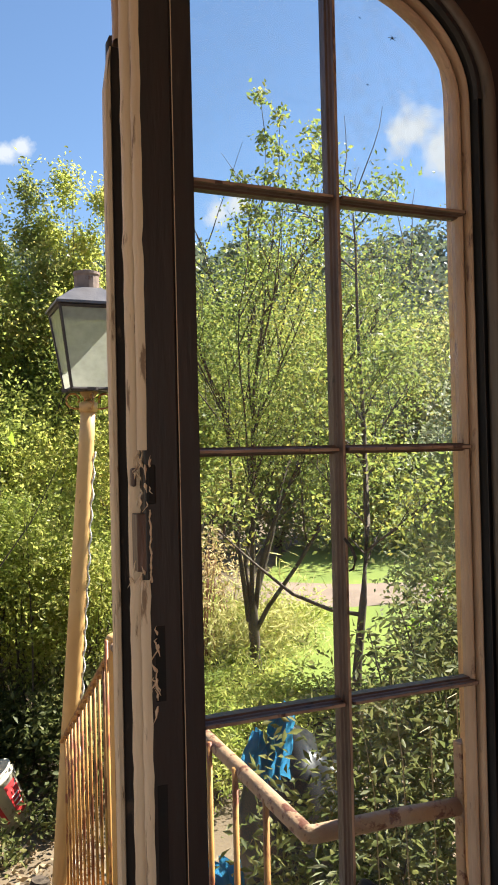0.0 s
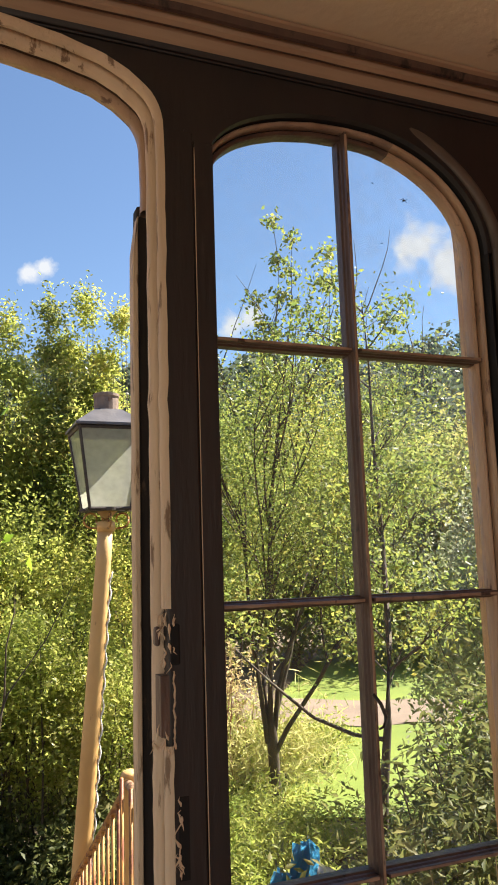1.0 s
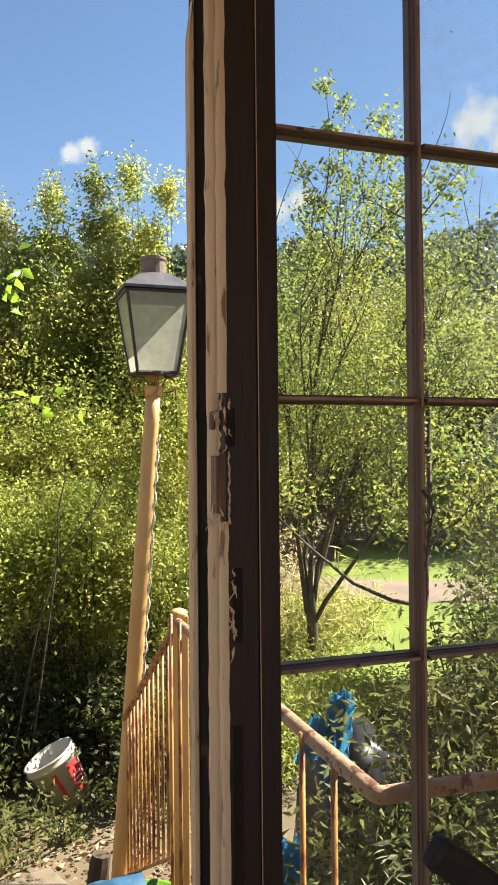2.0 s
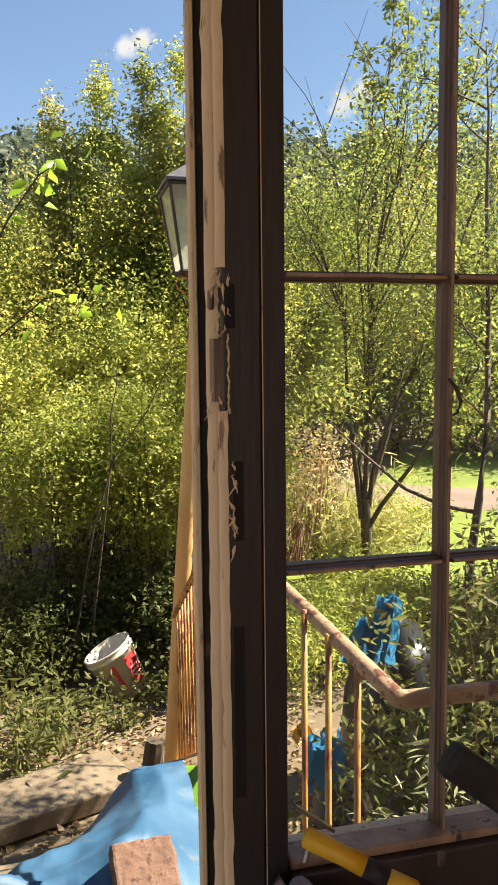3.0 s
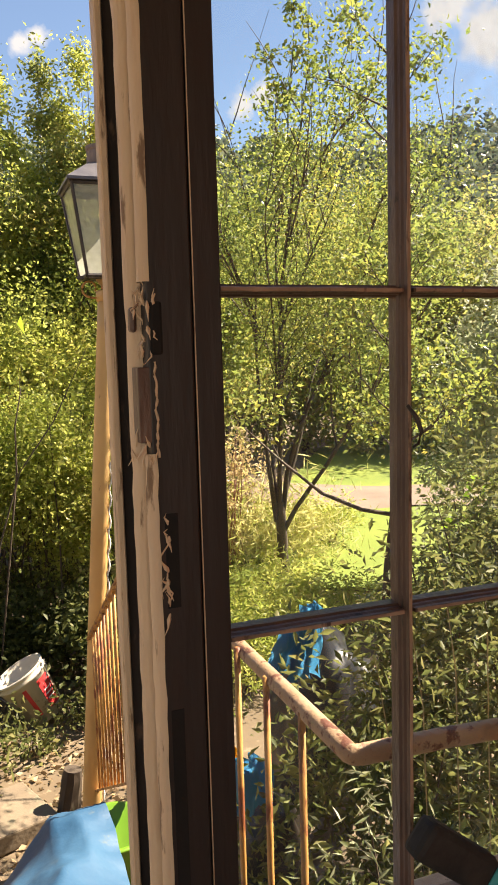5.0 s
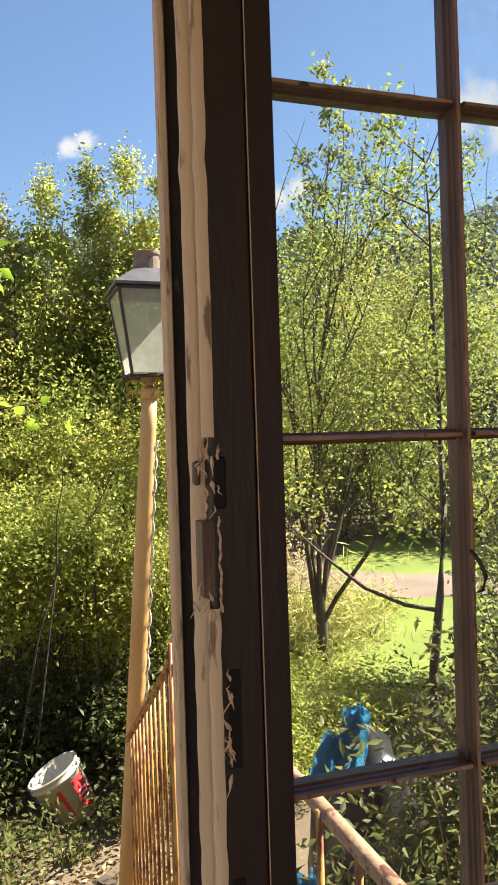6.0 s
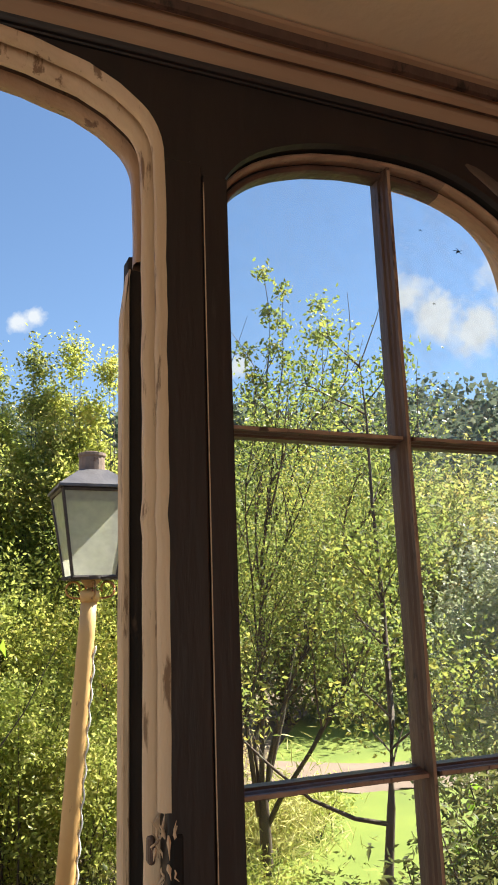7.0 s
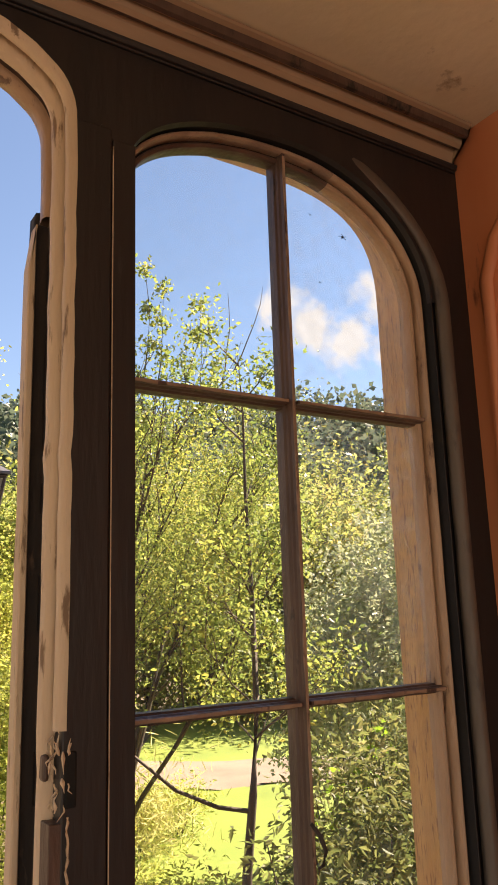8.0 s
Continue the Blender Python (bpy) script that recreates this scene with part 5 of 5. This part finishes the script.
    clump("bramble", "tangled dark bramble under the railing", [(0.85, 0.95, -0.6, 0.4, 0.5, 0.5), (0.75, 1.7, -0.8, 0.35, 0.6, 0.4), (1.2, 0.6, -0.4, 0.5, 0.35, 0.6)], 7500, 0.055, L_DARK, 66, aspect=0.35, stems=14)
    clump("pale_weeds", "pale tall weeds round the trunks, sun put into their tone", [(2.3, 5.4, -1.0, 0.6, 0.5, 0.38), (1.7, 5.0, -1.0, 0.5, 0.4, 0.35), (3.1, 6.0, -1.0, 0.6, 0.5, 0.35)], 9000, 0.06, L_WEED, 67, aspect=0.3, stems=8)
    clump("sun_toned_weeds", "tall pale yellow-green weeds, sun put into their tone", [(2.35, 6.1, -1.0, 0.5, 0.4, 0.32), (2.9, 6.9, -1.0, 0.5, 0.4, 0.32), (1.9, 5.6, -1.0, 0.4, 0.4, 0.36), (3.9, 9.0, -0.9, 0.6, 0.4, 0.42), (4.7, 9.4, -0.95, 0.5, 0.4, 0.34), (3.1, 9.6, -0.8, 0.6, 0.4, 0.6)], 13000, 0.075, L_WEED, 74, aspect=0.3, stems=10)
    clump("dry_shrub", "dry shrub with thin red-brown twigs and pale withered leaves", [(3.0, 8.8, -0.1, 0.4, 0.3, 0.7), (3.5, 9.2, -0.15, 0.4, 0.3, 0.6), (2.6, 8.3, -0.2, 0.35, 0.3, 0.6)], 1500, 0.06, L_DRY, 75, stems=16, stem_mat=M_TWIG)
    clump("straw_grass", "tall straw-coloured grass gone to seed", [(3.9, 8.8, -1.0, 0.6, 0.4, 0.35), (3.3, 9.0, -1.0, 0.5, 0.4, 0.35)], 4200, 0.2, L_STRAW, 68, aspect=0.07, upright=0.5)
    lime = thing("lime_sprig", "bright lime-green sprig rising over the dark shrub", "shrub")
    rr = np.random.RandomState(3)
    segs, cc = [], []
    for k in range(5):
        a = Vector((2.55 + 0.09 * k, 2.75, -1.22))
        b = Vector((2.35 + 0.14 * k, 2.9, 0.62 + 0.1 * k))
        m = a.lerp(b, 0.6) + Vector((0.06, 0, 0))
        segs.append(([a, m, b], [0.01, 0.007, 0.002]))
        cc += [tuple(m.lerp(b, f)) for f in (0.35, 0.5, 0.6, 0.7, 0.8, 0.87, 0.94, 1.0) for _ in range(3)]
    wood("stem", segs, lime)
    leaf_cloud("foliage", np.array(cc) + rr.normal(size=(len(cc), 3)) * 0.035, rr.uniform(0.06, 0.11, len(cc)), L_LIME, lime, rr, 0.5)
    stalk = thing("grass_stalk", "thin dry arching grass stalks by the railing", "grass")
    for k in range(5):
        x = 0.46 + 0.07 * k
        b = tube(bmesh.new(), [(x, 0.42, -1.2), (x + 0.01, 0.42, 0.4), (x - 0.02, 0.4, 0.85 + 0.06 * k), (x - 0.06, 0.38, 1.03 + 0.06 * (k % 3))], [0.002, 0.0018, 0.0014, 0.0008], 4)
        part("stem", b, M_STRAW, stalk)
    clump("silver_weed", "pale narrow-leaved weed catching light under the rail", [(0.62, 0.8, 0.35, 0.16, 0.15, 0.2)], 130, 0.045, L_SILVER, 73, aspect=0.16, stems=5)
    hedge = []
    rr = random.Random(4)
    for k in range(26):
        a, d = -10 + 24 * k / 25, 20.5 + rr.uniform(-0.6, 0.6)
        hedge.append((0.84 * a + 0.545 * d, -0.545 * a + 0.84 * d, -0.4 + rr.uniform(-0.2, 0.4), 1.1, 0.9, rr.uniform(1.0, 2.2)))
    clump("hedge", "dense green hedge along the far edge of the lawn", hedge, 52000, 0.15, L_SHRUB, 71)
    # far woods on the hill
    nrg = np.random.RandomState(9)
    cs, ss = [], []
    for _ in range(520):
        az, dist = radians(nrg.uniform(-12, 62)), nrg.uniform(42, 95)
        x, y = dist * math.sin(az), dist * math.cos(az)
        z = ground_z(x, y)
        h = nrg.uniform(4, 8)
        n = 230
        u = nrg.normal(size=(n, 3))
        u /= np.linalg.norm(u, axis=1)[:, None]
        cs.append(np.array((x, y, z + h * 0.55)) + u * np.array((h * 0.42, h * 0.42, h * 0.5)) * nrg.uniform(0.6, 1.12, (n, 1)))
        ss.append(nrg.uniform(0.5, 1.1, n))
    woods = leaf_cloud("far_woods", np.concatenate(cs), np.concatenate(ss), L_FAR, None, nrg, 0.7)
    tagged(woods, "dark green wooded hillside in the distance", "woods", kind="stuff")
    # fallen leaves
    n = 5000
    xy = np.stack([nrg.uniform(-1.5, 1.4, n), nrg.uniform(2.9, 7.5, n)], 1)
    c = np.array([(x, y, ground_z(x, y) + 0.015) for x, y in xy])
    tagged(leaf_cloud("fallen_leaves", c, nrg.uniform(0.03, 0.07, n), L_LITTER, None, nrg, 0.6), "dry brown leaves lying on the earth", "leaves", kind="stuff")


# ---- loose things ----
def mound(name, corners, height, base, material, parent, seed, folds=0.03, n=28, freq=3.0, label="", smooth=True):
    """A crumpled sheet over a heap: four corners of its plan, a height(u, v) and a base(x, y)."""
    bm = bmesh.new()
    a, b, c, d = [Vector(q) for q in corners]
    grid = []
    for j in range(n + 1):
        row = []
        for i in range(n + 1):
            u, v = i / n, j / n
            q = (a.lerp(b, u)).lerp(d.lerp(c, u), v)
            w = noise.noise(Vector((u * freq + seed, v * freq, seed)))
            fold = abs(noise.noise(Vector((u * freq * 1.4 + v * freq + seed, v * 1.2, seed + 4)))) ** 0.6
            edge = min(1.0, 6 * min(u, 1 - u, v, 1 - v))
            z = base(q.x, q.y) + 0.006 + edge * (height(u, v) + folds * (fold - 0.4)) + 0.2 * folds * w * edge
            row.append(bm.verts.new((q.x + 0.03 * w * edge, q.y + 0.03 * fold * edge, max(z, base(q.x, q.y) + 0.003))))
        grid.append(row)
    for j in range(n):
        for i in range(n):
            bm.faces.new((grid[j][i], grid[j][i + 1], grid[j + 1][i + 1], grid[j + 1][i]))
    return part(name, bm, material, parent, label, smooth)


def rough_block(hx, hy, hz):
    """A broken brick: a block with worn edges and a pitted face."""
    bm = box(bmesh.new(), -hx, hx, -hy, hy, -hz, hz, 0.007)
    bmesh.ops.subdivide_edges(bm, edges=[e for e in bm.edges if e.calc_length() > 0.03], cuts=14, use_grid_fill=True)
    for v in bm.verts:
        v.co += v.co.normalized() * (0.004 * noise.noise(v.co * 60) + 0.006 * noise.noise(v.co * 18 + Vector((4, 0, 0))))
    return bm


def build_things():
    def step_top(x, y):
        return -0.12 if y < 1.452 else -0.12 - 0.176 * (1 + int((y - 1.452) / 0.3))
    # blue sheet over rubble on the landing
    depth = (0.7, 0.95, 1.2, 1.48, 1.74, 1.96)
    net = ((0.04, 0.1, 0.15, 0.2, 0.06), (0.27, 0.3, 0.3, 0.3, 0.13), (0.1, 0.16, 0.19, 0.22, 0.15), (-0.26, -0.15, -0.02, 0.17, 0.16), (-0.42, -0.28, -0.14, 0.04, 0.0), (-0.44, -0.42, -0.4, -0.32, -0.3))
    bm = bmesh.new()
    n, m = 48, 60
    grid = []
    for j in range(m + 1):
        fj = min(j / m * 5, 4.9999)
        row = []
        for i in range(n + 1):
            fi = min(i / n * 4, 3.9999)
            a, b = int(fi), int(fj)
            u, v = fi - a, fj - b
            u, v = 0.85 * u + 0.15 * u * u * (3 - 2 * u), 0.85 * v + 0.15 * v * v * (3 - 2 * v)
            p, q, r, w = net[b][a], net[b][a + 1], net[b + 1][a + 1], net[b + 1][a]
            z = (p + (q - p) * u) * (1 - v) + (w + (r - w) * u) * v
            y = depth[b] + (depth[b + 1] - depth[b]) * v
            y += 0.24 * (i / n - 0.6) * math.sin(math.pi * j / m)
            x = -0.58 + 0.7 * i / n - 0.02 * (1.9 - y) + 0.02 * noise.noise(Vector((0, y * 6, 3)))
            z += 0.07 * (0.3 - abs(noise.noise(Vector((x * 2.6 + y * 2.4, y * 1.6 - x * 3.4, 1))))) + 0.022 * (0.3 - abs(noise.noise(Vector((x * 8 - y * 5, y * 6 + x * 4, 5))))) + 0.006 * noise.noise(Vector((x * 22, y * 18, 9)))
            row.append(bm.verts.new((x, y, max(z, step_top(x, y) + 0.004))))
        grid.append(row)
    for j in range(m):
        for i in range(n):
            bm.faces.new((grid[j][i], grid[j][i + 1], grid[j + 1][i + 1], grid[j + 1][i]))
    tagged(part("blue_sheet", bm, M_BLUE, smooth=True), "crumpled dusty blue plastic sheet over a rubble heap", "plastic sheet")
    brick = part("brick", rough_block(0.075, 0.065, 0.03), M_TERRA)
    tagged(brick, "rough terracotta brick lying on the blue sheet", "brick")
    brick.matrix_world = pose(-0.1, 0.85, 0.3, 30, 3, 6)
    tub = thing("green_tub", "lime green flexible plastic tub beside the railing", "tub", at=(0.17, 1.93, -0.47))
    bm = bmesh.new()
    prof = [(0.0, 0.012), (0.115, 0.012), (0.125, 0.0), (0.135, 0.02), (0.165, 0.32), (0.178, 0.325), (0.178, 0.335), (0.16, 0.338), (0.128, 0.03), (0.0, 0.026)]
    rings = [[bm.verts.new(((r + 0.004 * math.sin(3 * a + z * 9)) * math.cos(a), r * math.sin(a) * 0.92, z)) for a in [2 * math.pi * k / 24 for k in range(24)]] for r, z in prof[1:-1]]
    for p, q in zip(rings, rings[1:]):
        for k in range(24):
            bm.faces.new((p[k], p[(k + 1) % 24], q[(k + 1) % 24], q[k]))
    bm.faces.new(rings[0])
    bm.faces.new(rings[-1])
    part("body", bm, M_GREEN, tub, smooth=True)
    # tipped bucket on the undergrowth
    bucket = thing("bucket", "dirty white plastic bucket with red print, tipped over", "bucket")
    bm = bmesh.new()
    prof = [(0.125, 0.0), (0.165, 0.3), (0.172, 0.3), (0.172, 0.312), (0.168, 0.318), (0.168, 0.338), (0.176, 0.342), (0.176, 0.352), (0.158, 0.352), (0.12, 0.012)]
    rings = [[bm.verts.new((r * math.cos(a), r * math.sin(a), z)) for a in [2 * math.pi * k / 32 for k in range(32)]] for r, z in prof]
    for p, q in zip(rings, rings[1:]):
        for k in range(32):
            bm.faces.new((p[k], p[(k + 1) % 32], q[(k + 1) % 32], q[k]))
    bm.faces.new(rings[0])
    bm.faces.new(rings[-1])
    part("body", bm, M_TUB, bucket, smooth=True)
    for a0, a1, name in ((-62, -22, "red_print"), (-100, -90, "red_print")):
        bm = bmesh.new()
        rows = []
        for z in (0.06, 0.27):
            r = 0.125 + 0.04 * z / 0.3 + 0.0018
            rows.append([bm.verts.new((r * math.cos(radians(a0 + (a1 - a0) * k / 10)), r * math.sin(radians(a0 + (a1 - a0) * k / 10)), z)) for k in range(11)])
        for k in range(10):
            bm.faces.new((rows[0][k], rows[0][k + 1], rows[1][k + 1], rows[1][k]))
        part(name, bm, M_TUBRED, bucket, "faded red printed panel")
    bm = bmesh.new()
    for z in (0.12, 0.15, 0.18):
        r = 0.125 + 0.04 * z / 0.3 + 0.0032
        rows = [[bm.verts.new((r * math.cos(radians(-56 + 3 * k)), r * math.sin(radians(-56 + 3 * k)), z + dz)) for k in range(10)] for dz in (0, 0.008)]
        for k in range(9):
            bm.faces.new((rows[0][k], rows[0][k + 1], rows[1][k + 1], rows[1][k]))
    part("print_bar", bm, M_WHITE, bucket, "plain white bars of print")
    bm = bmesh.new()
    tube(bm, [(0.178 * math.cos(radians(a)), -0.178 * math.sin(radians(a)) * 0.75, 0.32 - 0.13 * math.sin(radians(a))) for a in range(0, 181, 15)], 0.003, 6)
    part("bail", bm, M_STEEL, bucket, smooth=True)
    bucket.matrix_world = pose(0.255, 5.32, -1.19, -2, -29, 0) @ Matrix.Scale(1.2, 4)

    # stone slab and old stump
    slab = part("paving_slab", box(bmesh.new(), -0.55, 0.42, -0.22, 0.22, -0.06, 0.06, 0.012), M_STONE)
    tagged(slab, "loose pale paving slab lying on the earth", "slab")
    slab.matrix_world = pose(-0.32, 3.72, -1.1, 4, 3, 24)
    bm = bmesh.new()
    tube(bm, [(0, 0, 0), (0.01, 0, 0.12), (0.015, 0.01, 0.3), (0.02, 0.01, 0.36)], [0.09, 0.07, 0.062, 0.055], 9)
    stump = tagged(part("stump", bm, M_BARK), "short weathered wooden stump by the lamp post", "stump")
    stump.matrix_world = pose(0.2, 3.75, -1.22, 0, 6, 0)
    # litter beyond the railing
    for i, (x, y, z, r, h) in enumerate(((1.76, 3.48, -1.2, 0.32, 1.05), (2.05, 3.65, -1.2, 0.3, 0.75), (0.95, 2.3, -1.2, 0.2, 0.78))):
        bm = bmesh.new()
        bmesh.ops.create_icosphere(bm, subdivisions=4, radius=1)
        for v in bm.verts:
            k = 1 + 0.16 * noise.noise(v.co * 2.2 + Vector((i * 7, 0, 0))) + 0.1 * abs(noise.noise(v.co * 5 + Vector((i, 3, 0))))
            v.co = Vector((v.co.x * r * k, v.co.y * r * k, max(-0.35, v.co.z) * h * 0.74 * k + h * 0.26))
        b = tagged(part("rubbish_bag", bm, M_BAG, smooth=True), "full black plastic rubbish bag among the weeds", "rubbish bag", "rubbish bags")
        b.location = (x, y, z + 0.02)
    def rag(name, at, w, h, tilt, seed, mat, label, cat):
        bm = bmesh.new()
        n = 14
        g = [[bm.verts.new((w * (i / n - 0.5) * (1 - 0.35 * j / n), 0.05 * noise.noise(Vector((i * 0.3, j * 0.25, seed))) + 0.03 * math.sin(i * 1.1 + seed), h * (j / n) + 0.04 * noise.noise(Vector((i * 0.35, seed, j * 0.1))))) for i in range(n + 1)] for j in range(n + 1)]
        for j in range(n):
            for i in range(n):
                bm.faces.new((g[j][i], g[j][i + 1], g[j + 1][i + 1], g[j + 1][i]))
        bmesh.ops.solidify(bm, geom=bm.faces[:], thickness=0.004)
        ob = tagged(part(name, bm, mat, smooth=True), label, cat)
        ob.matrix_world = pose(*at, *tilt)
        return ob
    rag("blue_sack", (1.52, 3.18, -0.3), 0.2, 0.46, (8, 4, 10), 2, M_BLUETHIN, "blue plastic sack draped on a rubbish bag", "sack")
    rag("blue_sack", (1.36, 3.16, -0.24), 0.17, 0.28, (10, 14, 10), 8, M_BLUETHIN, "blue plastic sack draped on a rubbish bag", "sack")
    rag("blue_sack", (0.84, 2.22, -0.4), 0.26, 0.27, (10, -6, 20), 5, M_BLUETHIN, "crumpled blue plastic sack among the brambles", "sack")
    rag("grey_cloth", (1.03, 2.0, -0.54), 0.22, 0.27, (20, 25, 20), 6, M_RAG, "dull grey-blue cloth caught in the brambles", "cloth")
    rag("yellow_wrapper", (0.76, 2.3, -0.2), 0.09, 0.08, (0, 10, 0), 9, M_YELLOW, "small yellow plastic wrapper on a blue sack", "wrapper")
    cane = part("cane", tube(bmesh.new(), [(1.0, 1.25, -0.25), (1.15, 1.1, -0.7), (1.22, 1.0, -1.2)], 0.008, 7), M_BALUSTER)
    tagged(cane, "rusty orange cane leaning in the brambles", "cane")

    # on the window board
    tagged(mound("dust_sheet", ((-0.058, -0.046), (0.15, -0.046), (0.17, -0.19), (-0.058, -0.19)), lambda u, v: 0.14 * (1 - 0.75 * u) * (0.75 + 0.25 * v), lambda x, y: 0.786, M_RAG, None, 11, 0.03, 30, 4.0), "bundled grey dust sheet on the window board", "dust sheet")
    ham = thing("hammer", "small hammer with a yellow and black rubber grip", "hammer")
    a, b = Vector((0.006, -0.082, 0.958)), Vector((0.066, -0.118, 0.934))
    d = (b - a).normalized()
    bm = bmesh.new()
    tube(bm, [a - d * 0.003, a, a + d * 0.02, a.lerp(b, 0.6), b], [0.008, 0.0125, 0.013, 0.0115, 0.0125], 12)
    part("grip", bm, M_YELLOW, ham, smooth=True)
    bm = bmesh.new()
    tube(bm, [b, b + d * 0.028], [0.0125, 0.011], 12)
    part("grip_band", bm, M_BRUSH, ham, "black rubber band of the grip", smooth=True)
    bm = bmesh.new()
    tube(bm, [b + d * 0.029, b + d * 0.06, b + d * 0.065], [0.011, 0.012, 0.008], 12)
    part("grip_end", bm, M_YELLOW, ham, smooth=True)
    bm = bmesh.new()
    h0, h1 = Vector((-0.004, -0.072, 0.992)), Vector((0.045, -0.064, 0.95))
    q = (h1 - h0).to_track_quat("X", "Z").to_matrix().to_4x4()
    m = (h0 + h1) / 2
    box(bm, m.x - 0.034, m.x + 0.034, m.y - 0.006, m.y + 0.006, m.z - 0.002, m.z + 0.002, 0.001, q)
    tube(bm, [a + Vector((0.014, 0.01, 0.008)), a + Vector((0.0, 0.004, -0.035))], 0.004, 8)
    part("head", bm, M_STEEL, ham, "thin steel lifting head")
    br = thing("brush", "black-bristled dust brush with a teal grip", "brush")
    turn = Matrix.Rotation(radians(38), 4, "Y")
    box_m = lambda x, z, w, h, t, bev, y=-0.062: box(bmesh.new(), x - w / 2, x + w / 2, y - t / 2, y + t / 2, z - h / 2, z + h / 2, bev, turn)
    part("bristle_block", box_m(0.245, 0.985, 0.115, 0.046, 0.03, 0.008), M_BRUSH, br)
    part("grip", box_m(0.325, 0.922, 0.09, 0.034, 0.026, 0.008), M_TEAL, br, "teal plastic grip")
    part("grip_end", box_m(0.383, 0.877, 0.055, 0.03, 0.024, 0.008), M_WHITE, br, "white plastic end")
    part("prop", box(bmesh.new(), 0.36, 0.425, -0.09, -0.046, 0.786, 0.87, 0.006), M_WHITE, br, "white plastic foot that it stands on")


build_room()
build_doorway()
build_window()
build_ground()
build_landing()
build_lamp()
build_plants()
build_things()
